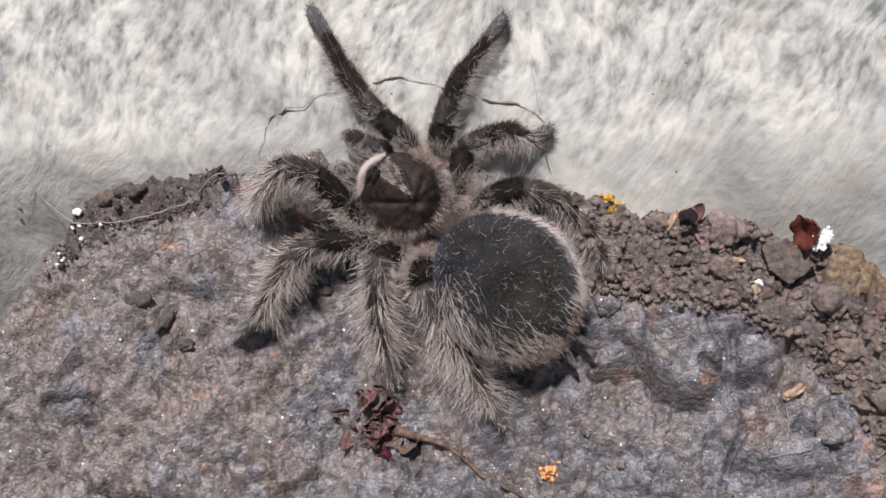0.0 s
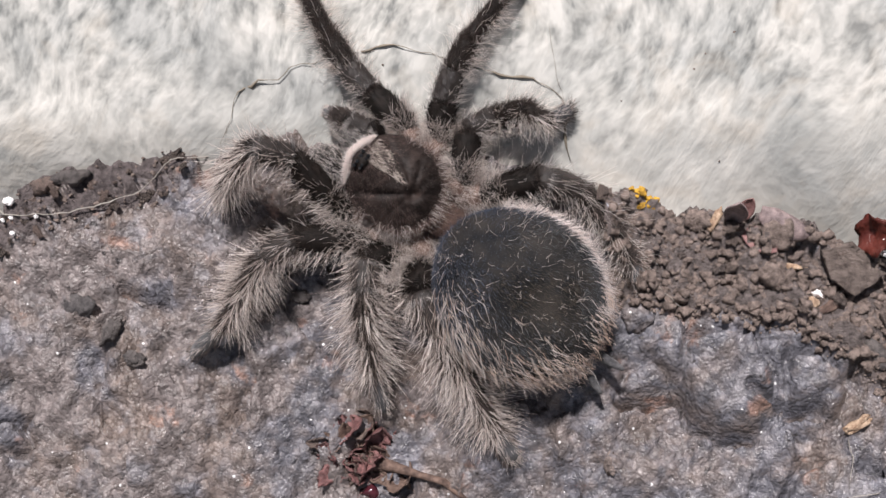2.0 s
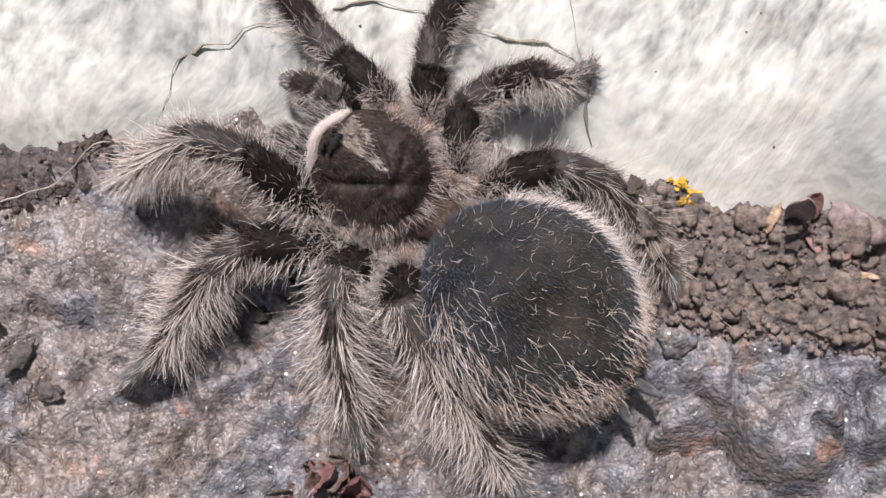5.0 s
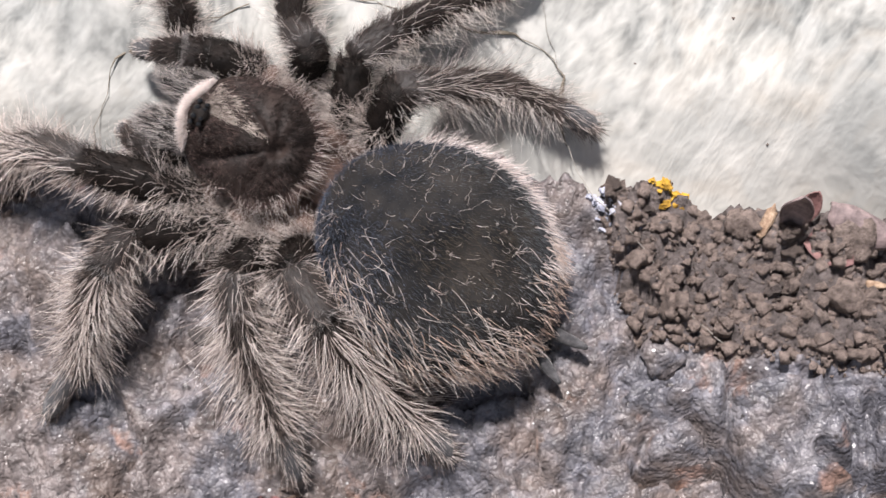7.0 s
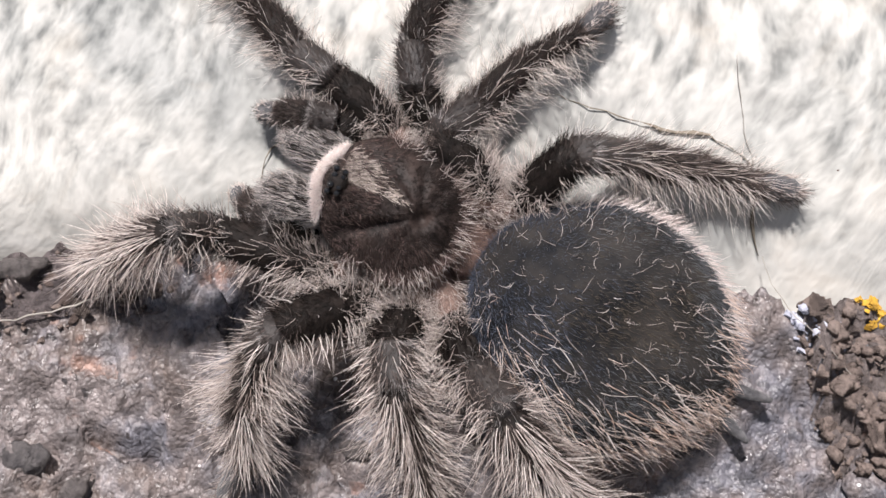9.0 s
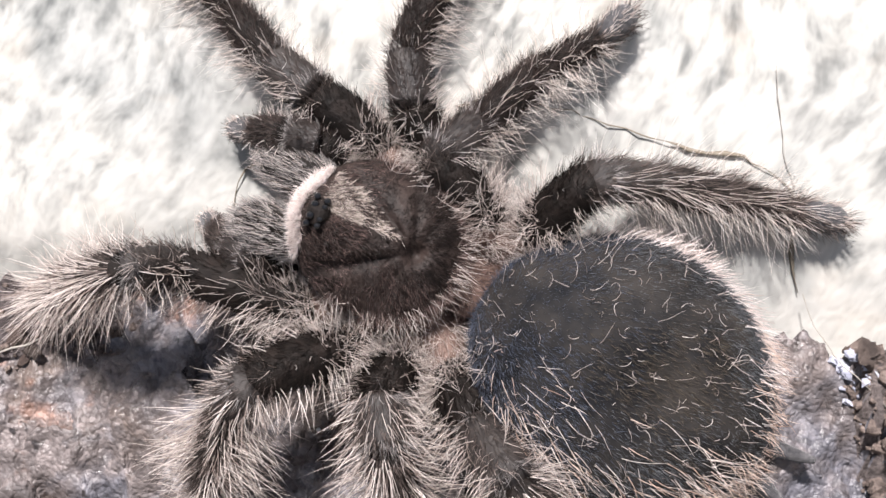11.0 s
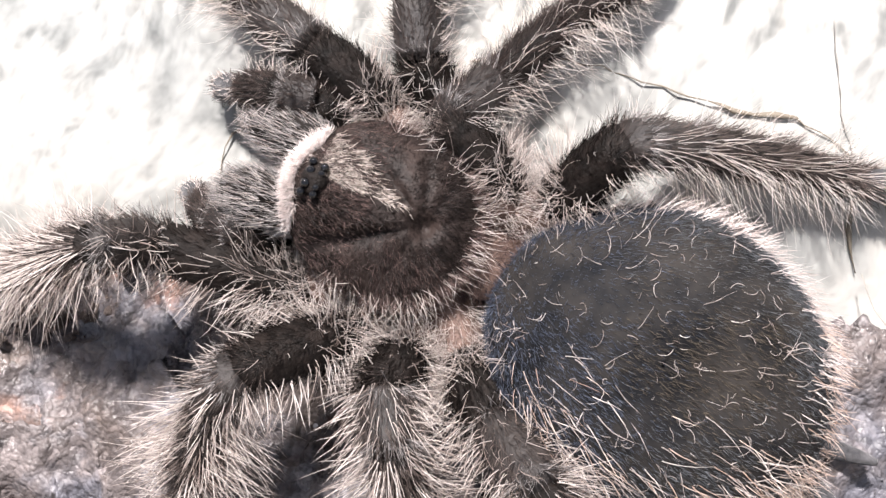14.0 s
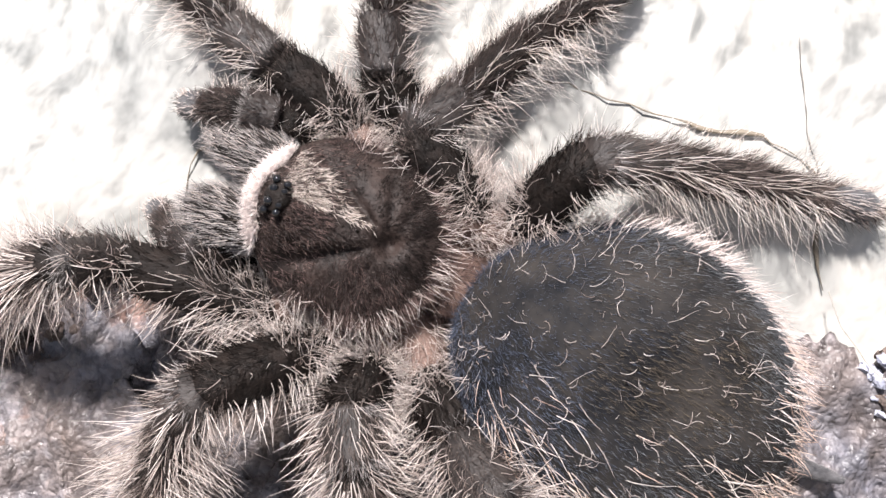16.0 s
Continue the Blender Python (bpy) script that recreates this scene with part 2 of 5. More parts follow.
M_STEM = mat_skin("withered brown stem", (0.045, 0.027, 0.022), (0.18, 0.120, 0.095), 0.8, 900)
M_REDLEAF = mat_skin("dark red dry leaf", (0.050, 0.009, 0.007), (0.12, 0.028, 0.020), 0.35, 400)
M_BROWNLEAF = mat_skin("brown dry leaf", (0.050, 0.036, 0.032), (0.19, 0.14, 0.12), 0.55, 900, 0.0, 0.0006)
M_STRAW = mat_skin("straw", (0.24, 0.145, 0.090), (0.58, 0.43, 0.31), 0.7, 1400, 0.0, 0.0006)
M_WHITE = mat_skin("white crust", (0.70, 0.68, 0.68), (0.90, 0.89, 0.88), 0.7, 900)
M_LICHEN = mat_skin("yellow lichen", (0.20, 0.11, 0.012), (0.60, 0.35, 0.04), 0.8, 900)
M_ORANGE = mat_skin("orange lichen", (0.50, 0.16, 0.03), (0.75, 0.45, 0.22), 0.8, 1500)
M_PETAL = mat_skin("pink dry petal", (0.10, 0.045, 0.045), (0.27, 0.15, 0.14), 0.5, 900)
M_MAUVE = mat_skin("greyish mauve dry petal", (0.10, 0.075, 0.075), (0.30, 0.23, 0.225), 0.55, 900)
M_OCHRE = mat_skin("ochre moss", (0.10, 0.070, 0.050), (0.33, 0.24, 0.16), 0.9, 900, 0.0, 0.0008)
M_LICHEN_WHITE = mat_skin("pale blue lichen", (0.20, 0.21, 0.27), (0.48, 0.49, 0.56), 0.85, 900)
M_GOLD_SHEEN_FUR = mat_hair("golden fur with painted sheen", (0.26, 0.205, 0.175), (0.86, 0.77, 0.70), 0.35, 0.1)
# brighter copy of the pale bristles, a backlit glow put into its colour
M_BACKLIT = mat_hair("fine translucent bristles with painted glow", (0.82, 0.74, 0.69), (0.98, 0.95, 0.93), 0.4, 0.72)
M_JAW_FUR = mat_hair("grey jaw fur", (0.10, 0.095, 0.095), (0.46, 0.43, 0.42), 0.5, 0.1, 0.3)
M_SILK = mat_hair("dusty silk", (0.32, 0.29, 0.26), (0.46, 0.43, 0.39), 0.5, 0.3)
M_DIRTY_SILK = mat_hair("dirty silk", (0.12, 0.103, 0.077), (0.26, 0.22, 0.17), 0.7, 0.1)


# ---- shape helpers ----
def part(name, bm, mat, parent=None, label="", smooth=True):
    me = bpy.data.meshes.new(name)
    bm.to_mesh(me)
    bm.free()
    me.materials.append(mat)
    if smooth:
        me.shade_smooth()
    ob = new(name, me)
    ob.parent = parent
    return tagged(ob, label)


def mesh_of(name, verts, faces, mat, parent=None, label="", smooth=True):
    me = bpy.data.meshes.new(name)
    verts = np.asarray(verts, float)
    faces = np.asarray(faces, int)
    n, k = faces.shape
    me.vertices.add(len(verts))
    me.vertices.foreach_set("co", verts.ravel())
    me.loops.add(n * k)
    me.loops.foreach_set("vertex_index", faces.ravel())
    me.polygons.add(n)
    me.polygons.foreach_set("loop_start", np.arange(0, n * k, k))
    me.update(calc_edges=True)
    me.materials.append(mat)
    if smooth:
        me.shade_smooth()
    ob = new(name, me)
    ob.parent = parent
    return tagged(ob, label)


LATTICE = np.random.RandomState(5).rand(256, 256)


def value_noise(x, y, shift=0):
    i, j = np.floor(x).astype(int), np.floor(y).astype(int)
    u, v = x - i, y - j
    u, v = u * u * (3 - 2 * u), v * v * (3 - 2 * v)
    g = lambda a, b: LATTICE[(a + shift * 37) % 256, (b + shift * 71) % 256]
    return (g(i, j) * (1 - u) + g(i + 1, j) * u) * (1 - v) + (g(i, j + 1) * (1 - u) + g(i + 1, j + 1) * u) * v


def fbm(x, y, size, octaves=4, gain=0.5, shift=0):
    """Noise from -0.5 to 0.5, its largest lumps of that size in metres."""
    total, amp, norm = 0, 1.0, 0
    for k in range(octaves):
        f = 2.03 ** k / size
        total = total + amp * (value_noise(x * f + 3.1 * k, y * f + 7.7 * k, shift + k) - 0.5)
        norm += amp
        amp *= gain
    return total / norm


def facets(x, y, size, tilt, seed):
    """Flat broken faces about that size in metres, each with a height and a slope of its own, for chipped rock."""
    rs = np.random.RandomState(seed)
    px_, py_, h, sx, sy = rs.rand(64, 64), rs.rand(64, 64), rs.rand(64, 64) - 0.5, rs.rand(64, 64) - 0.5, rs.rand(64, 64) - 0.5
    i, j = np.floor(x / size).astype(int), np.floor(y / size).astype(int)
    best, out = np.full(np.shape(x), 1e9), np.zeros(np.shape(x))
    for di in (-1, 0, 1):
        for dj in (-1, 0, 1):
            a, b = (i + di) % 64, (j + dj) % 64
            dx, dy = x - (i + di + px_[a, b]) * size, y - (j + dj + py_[a, b]) * size
            d = dx * dx + dy * dy
            z = h[a, b] * size * 0.22 + tilt * (sx[a, b] * dx + sy[a, b] * dy)
            out = np.where(d < best, z, out)
            best = np.minimum(d, best)
    return out


def step(a, b, x):
    u = np.clip((x - a) / (b - a), 0, 1)
    return u * u * (3 - 2 * u)


def grid_faces(nu, nv, wrap=False):
    u, v = np.meshgrid(np.arange(nu - (0 if wrap else 1)), np.arange(nv - 1), indexing="ij")
    a, b = u * nv + v, ((u + 1) % nu) * nv + v
    return np.stack([a, b, b + 1, a + 1], -1).reshape(-1, 4)


def unit(v):
    return v / np.maximum(np.linalg.norm(v, axis=-1, keepdims=True), 1e-12)


def turn_about(v, axis, angle):
    c, s = np.cos(angle)[:, None], np.sin(angle)[:, None]
    return v * c + np.cross(axis, v) * s + axis * (axis * v).sum(-1, keepdims=True) * (1 - c)


def hairs(name, roots, ways, lengths, radius, axes, curls, mat, parent, label="", steps=3, kink=0.0, rs=None):
    """Tapered bristles: each starts at its root, runs along its way and curls about its axis."""
    n = len(roots)
    p, d = roots.copy(), unit(ways)
    axes = unit(axes)
    side = unit(np.cross(d, np.roll(d, 1, axis=1) + 0.31))
    rings = []
    radius = np.broadcast_to(radius, (n,))
    for k in range(steps + 1):
        t = k / steps
        r = radius * (1.0 - 0.72 * t)
        up = unit(np.cross(d, side))
        side = unit(np.cross(up, d))
        if k < steps:
            ring = [p + (side * math.cos(a) + up * math.sin(a)) * r[:, None] for a in (0, 2.0944, 4.1888)]
            rings.append(np.stack(ring, 1))
            p = p + d * (lengths / steps)[:, None]
            d = turn_about(d, axes, curls / steps)
            if kink and rs is not None:
                d = unit(d + rs.normal(0, kink, d.shape))
        else:
            rings.append(p[:, None, :])
    verts = np.concatenate(rings, 1)
    per = 3 * steps + 1
    tri = []
    for k in range(steps - 1):
        for a in range(3):
            b = (a + 1) % 3
            q = [3 * k + a, 3 * k + b, 3 * k + 3 + b, 3 * k + 3 + a]
            tri += [(q[0], q[1], q[2]), (q[0], q[2], q[3])]
    for a in range(3):
        tri.append((3 * steps - 3 + a, 3 * steps - 3 + (a + 1) % 3, 3 * steps))
    faces = (np.arange(n)[:, None, None] * per + np.array(tri)[None]).reshape(-1, 3)
    ob = mesh_of(name, verts.reshape(-1, 3), faces, mat, parent, label)
    return tagged(ob, kind="stuff")


def tube(points, radii, sides=6):
    """A bmesh of a tube through the points."""
    bm = bmesh.new()
    pts = [Vector(p) for p in points]
    ringlist = []
    for k, p in enumerate(pts):
        d = (pts[min(k + 1, len(pts) - 1)] - pts[max(k - 1, 0)]).normalized()
        a = d.orthogonal().normalized()
        if ringlist:
            a = (last - d * last.dot(d)).normalized()
        last = a
        b = d.cross(a)
        r = radii[k] if hasattr(radii, "__len__") else radii
        ringlist.append([bm.verts.new(p + (a * math.cos(s * 2 * math.pi / sides) + b * math.sin(s * 2 * math.pi / sides)) * r) for s in range(sides)])
    for r0, r1 in zip(ringlist, ringlist[1:]):
        for s in range(sides):
            bm.faces.new((r0[s], r0[(s + 1) % sides], r1[(s + 1) % sides], r1[s]))
    bm.faces.new(ringlist[0][::-1])
    bm.faces.new(ringlist[-1])
    return bm


def lump(size, seed, subdiv=2, rough=0.35, flat=0.0):
    """A bmesh of an angular stone or crumb of that size (x, y, z)."""
    rs = np.random.RandomState(seed)
    bm = bmesh.new()
    bmesh.ops.create_icosphere(bm, subdivisions=subdiv, radius=1)
    off = Vector(rs.rand(3) * 50)
    cuts = [(Vector(unit(rs.normal(size=3))), rs.uniform(0.62, 0.9)) for _ in range(7)]
    for v in bm.verts:
        p = v.co.copy()
        for n, d in cuts:
            over = p.dot(n) - d
            if over > 0:
                p -= n * over * 0.85
        p *= 1 + rough * noise.noise(p * 1.6 + off) + rough * 0.5 * noise.noise(p * 4 + off)
        v.co = Vector((p.x * size[0], p.y * size[1], p.z * size[2])) * 0.5
    return bm


# ---- structure ----
SLOPE = math.degrees(math.atan(0.703))  # of the boulder's upper face
EDGE_X = (-0.3000, -0.1380, -0.1199, -0.1115, -0.1051, -0.0978, -0.0906, -0.0804, -0.0700, -0.0660, -0.0560, -0.0500, -0.0300, -0.0110, -0.0045, 0.0000, 0.0060, 0.0130, 0.0200, 0.0260, 0.0330, 0.0380, 0.0601, 0.1104, 0.3000)
EDGE_Y = (-0.0600, -0.0182, -0.0014, 0.0070, 0.0158, 0.0216, 0.0259, 0.0282, 0.0305, 0.0360, 0.0350, 0.0315, 0.0278, 0.0233, 0.0227, 0.0216, 0.0206, 0.0200, 0.0184, 0.0179, 0.0171, 0.0138, 0.0002, -0.0198, -0.0500)
CRACKS = (
    ((-0.0072, -0.0005), (0.0012, 0.0008), (-0.0004, 0.0028), (-0.0021, 0.0044)),
    ((0.0012, 0.0008), (0.0022, -0.0020), (0.0068, -0.0042), (0.0105, -0.0040)),
    ((-0.1028, -0.0048), (-0.0983, -0.0042), (-0.0937, -0.0029)),
    ((-0.0928, -0.0171), (-0.0875, -0.0179), (-0.0835, -0.0177)),
    ((0.0102, 0.0009), (0.0155, -0.0013), (0.0195, -0.0005)),
    ((-0.0802, 0.0128), (-0.0761, 0.0111), (-0.0735, 0.0119)),
)


LOBES = (
    (((0.0010, 0.0024), (0.0017, 0.0063), (0.0052, 0.0074), (0.0105, 0.0075), (0.0137, 0.0028), (0.0140, -0.0024), (0.0106, -0.0048), (0.0060, -0.0046), (0.0022, -0.0020)), 0.0030, 0.0040),
    (((0.0150, 0.0051), (0.0194, 0.0054), (0.0237, 0.0015), (0.0217, -0.0027), (0.0153, -0.0008)), 0.0020, 0.0026),
    (((0.0149, -0.0118), (0.0175, -0.0079), (0.0219, -0.0067), (0.0300, -0.0082), (0.0321, -0.0126), (0.0233, -0.0144)), 0.0024, 0.0045),
    (((-0.0079, -0.0006), (0.0004, 0.0005), (-0.0004, 0.0028), (-0.0025, 0.0046), (-0.0066, 0.0031)), 0.0013, 0.0018),
    (((-0.0129, -0.0184), (-0.0053, -0.0156), (0.0056, -0.0164), (0.0098, -0.0202), (0.0005, -0.0237)), 0.0016, 0.0040),
    (((-0.1029, -0.0049), (-0.0959, -0.0031), (-0.0933, -0.0061), (-0.0991, -0.0088)), 0.0013, 0.0025),
    (((-0.0701, -0.0125), (-0.0630, -0.0118), (-0.0611, -0.0149), (-0.0674, -0.0170)), 0.0012, 0.0025),
    (((-0.0928, -0.0171), (-0.0870, -0.0184), (-0.0835, -0.0179), (-0.0869, -0.0232), (-0.0946, -0.0222)), 0.0013, 0.0020),
)


def depth_inside(x, y, rim):
    """How far inside the rim each place lies, in metres, negative outside it."""
    near, inside = np.full(np.shape(x), 1.0), np.zeros(np.shape(x), bool)
    for (x0, y0), (x1, y1) in zip(rim, rim[1:] + rim[:1]):
        dx, dy = x1 - x0, y1 - y0
        u = np.clip(((x - x0) * dx + (y - y0) * dy) / (dx * dx + dy * dy), 0, 1)
        near = np.minimum(near, np.hypot(x - x0 - u * dx, y - y0 - u * dy))
        inside ^= ((y0 > y) != (y1 > y)) & (x < x0 + (y - y0) * dx / (dy if abs(dy) > 1e-9 else 1e-9))
    return np.where(inside, near, -near)


def base_height(x, y):
    """The boulder's upper face, one plane that slopes up towards the wall, with a shallow hollow."""
    z = np.maximum(0.703 * y - 0.0022 + 0.019 * x, -0.075)
    return z - 0.0025 * np.exp(-((x + 0.047) ** 2 + (y + 0.004) ** 2) / (2 * 0.012 ** 2))


def soil_cover(x, y):
    """How much of the loose soil lies here, 0 to 1."""
    line = np.interp(x, (-0.0112, -0.0098, -0.0076, -0.0020, 0.0020, 0.0096, 0.0161, 0.0243, 0.0332, 0.0368, 0.0607), (0.0231, 0.0154, 0.0116, 0.0102, 0.0092, 0.0084, 0.0079, 0.0033, -0.0025, -0.0091, -0.0293))
    right = step(-0.0012, 0.0018, y - line + 0.004 * fbm(x, y, 0.006, 3, 0.5, 9)) * step(-0.0116, -0.0096, x)
    rim = y - np.interp(x, EDGE_X, EDGE_Y) + 0.006 + 0.006 * fbm(x, y, 0.007, 3, 0.5, 10)
    return np.maximum(right, step(-0.001, 0.002, rim) * step(-0.066, -0.072, x) * step(-0.106, -0.098, x))


def rock_height(x, y):
    z = base_height(x, y)
    wob = 0.0022 * fbm(x, y, 0.011, 4, 0.5, 3)
    z = z + 0.0030 * fbm(x, y, 0.020, 3, 0.5, 1) + 0.0022 * fbm(x, y, 0.0062, 4, 0.6, 2)
    chip = fbm(x + wob, y - wob, 0.0034, 3, 0.55, 6)
    z = z + 0.0011 * np.sign(chip) * np.abs(chip) ** 0.6
    z = z + 0.0011 * fbm(x, y, 0.0013, 3, 0.6, 4)
    z = z - 0.0010 * step(0.16, 0.30, fbm(x, y, 0.0046, 3, 0.55, 21)) + 0.0007 * step(0.17, 0.26, fbm(x, y, 0.0028, 2, 0.5, 23))
    z = z + 1.5 * facets(x + 2 * wob, y - wob, 0.0075, 0.42, 61) + 1.2 * facets(x + wob, y + wob, 0.0028, 0.6, 62) * (0.4 + step(-0.1, 0.15, fbm(x, y, 0.012, 2, 0.5, 31))) + 0.9 * facets(x, y, 0.0012, 0.7, 63)
    # rounded lobes that stand proud, steep at their rims
    for rim, height, round_off in LOBES:
        d = depth_inside(x + 0.7 * wob, y - 0.7 * wob, rim)
        u = np.clip(d / round_off, 0, 1)
        z = np.where(d > 0, base_height(x, y) + 0.55 * (z - base_height(x, y)), z) + np.where(d > 0, height * np.sqrt(1 - (1 - u) ** 2), 0)
        z = z - 0.0016 * np.exp(-(d / 0.00055) ** 2)
    for line in CRACKS:
        near = np.full(np.shape(x), 1.0)
        for (x0, y0), (x1, y1) in zip(line, line[1:]):
            dx, dy = x1 - x0, y1 - y0
            u = np.clip(((x - x0) * dx + (y - y0) * dy) / (dx * dx + dy * dy), 0, 1)
            near = np.minimum(near, np.hypot(x - x0 - u * dx + 0.25 * wob, y - y0 - u * dy + 0.25 * wob))
        z = z - 0.0034 * np.exp(-(near / 0.00055) ** 2)
    over = y - (np.interp(x, EDGE_X, EDGE_Y) + 0.004 * fbm(x, y, 0.012, 4, 0.55, 7))
    z = z - 0.062 * step(-0.0005, 0.014, over) - 0.0015 * step(-0.004, 0.002, over)
    z = z - 0.06 * step(0.0, 0.05, np.abs(x - 0.01) - 0.16)
    return np.maximum(z, -0.08)


def on_slope(x, y, z, rx=0, ry=0, rz=0):
    """A pose on the boulder's sloping face: the turns are taken from the face."""
    return pose(x, y, z, SLOPE) @ pose(0, 0, 0, rx, ry, rz)


def put_on_rock(x, y, sink=0.0):
    return float(rock_height(np.array(x), np.array(y))) - sink


def build_rock():
    xs = np.concatenate([np.linspace(-0.23, -0.126, 30), np.arange(-0.125, 0.056, 0.00038), np.linspace(0.057, 0.23, 45)])
    ys = np.concatenate([np.linspace(-0.21, -0.036, 36), np.arange(-0.035, 0.041, 0.00036), np.linspace(0.0415, 0.060, 14)])
    x, y = np.meshgrid(xs, ys, indexing="ij")
    v = np.stack([x, y, rock_height(x, y)], -1).reshape(-1, 3)
    ob = mesh_of("boulder", v, grid_faces(len(xs), len(ys)), M_ROCK)
    tagged(ob, "weathered grey-brown volcanic boulder with cracks, beside white wall", "boulder")


def wall_face(x, z):
    """The battered face of the wall, leaning back, steeper at its foot."""
    steep = np.interp(x, (-0.07, -0.035, -0.008, 0.012), (0.64, 0.15, 0.12, 0.42))
    foot = np.maximum(0.021 - np.asarray(z), 0)
    return 0.0168 + 0.736 * z + 0.016 * np.clip(x, -0.3, 0.3) + steep * foot ** 2 / (foot + 0.006)


def wall_relief(x, z):
    """Brush strokes and slow waves of the plaster."""
    a = radians(66) + 0.5 * fbm(x, z, 0.05, 2, 0.5, 12)
    u, w = x * np.cos(a) + z * np.sin(a), -x * np.sin(a) + z * np.cos(a)
    return 0.0006 * step(0.012, 0.030, z) * fbm(u * 0.5, w, 0.0030, 2, 0.4, 13) + 0.0006 * fbm(x, z, 0.011, 2, 0.4, 14) + 0.0005 * fbm(x, z, 0.06, 2, 0.5, 15)


def build_wall():
    xs = np.concatenate([np.linspace(-2.5, -0.161, 30), np.arange(-0.16, 0.101, 0.0006), np.linspace(0.102, 2.5, 30)])
    zs = np.concatenate([np.linspace(-0.08, -0.032, 10), np.arange(-0.031, 0.1, 0.0006), np.linspace(0.101, 0.45, 24)])
    x, z = np.meshgrid(xs, zs, indexing="ij")
    y = wall_face(x, z) + wall_relief(x, z)
    front = np.stack([x, y, z], -1).reshape(-1, 3)
    faces = grid_faces(len(xs), len(zs))
    # the back, one sheet behind, closed round its rim
    back = front.copy()
    back[:, 1] = 0.60
    nx, nz, n = len(xs), len(zs), len(front)
    idx = np.arange(n).reshape(nx, nz)
    rim = np.concatenate([idx[:, 0], idx[-1, 1:], idx[::-1, -1][1:], idx[0, ::-1][1:-1]])
    nxt = np.roll(rim, -1)
    corners = np.array([[idx[0, 0], idx[-1, 0], idx[-1, -1], idx[0, -1]]]) + n
    sides = np.stack([nxt, rim, rim + n, nxt + n], -1)
    ob = mesh_of("wall_north", np.concatenate([front, back]), np.concatenate([faces, sides, corners]), M_WALL)
    tagged(ob, "rough whitewashed plaster wall, mottled grey and cream", "wall", kind="structure")


def build_ground():
    v = [(-60, -60, -0.065), (60, -60, -0.065), (60, 60, -0.065), (-60, 60, -0.065)]
    ob = mesh_of("ground", v, [(0, 1, 2, 3)], M_GROUND)
    tagged(ob, "bare dusty soil at the foot of the wall", "ground", kind="structure")


build_ground()
build_wall()
build_rock()


# ---- the tarantula ----
SEGMENTS = ("femur", "patella", "tibia", "metatarsus", "tarsus")
RADII = {"femur": (1.55, 2.05, 1.75), "patella": (1.75, 1.80, 1.65), "tibia": (1.60, 1.65, 1.30), "metatarsus": (1.25, 1.15, 0.95), "tarsus": (1.0, 1.25, 1.05)}
# hairs of a segment: number on the flanks, number on the back, least and greatest length in mm, slant off the skin
COATS = {"femur": (330, 50, 1.6, 3.8, 0.30), "patella": (200, 80, 1.8, 3.8, 0.50), "tibia": (350, 210, 2.4, 5.6, 0.36), "metatarsus": (390, 230, 2.6, 5.8, 0.38), "tarsus": (190, 120, 0.6, 1.6, 0.95)}


def segment_profile(name, length, t):
    a, b, c = (r * 0.001 for r in RADII[name])
    r = np.where(t < 0.5, a + (b - a) * np.sin(np.pi * t), c + (b - c) * np.sin(np.pi * t))
    tip = (t - 0.70) / 0.31 if name == "tarsus" else (np.abs(t - 0.5) - 0.40) / 0.21
    return r * np.sqrt(np.clip(1 - np.clip(tip, 0, 1) ** 2, 0.02, 1))


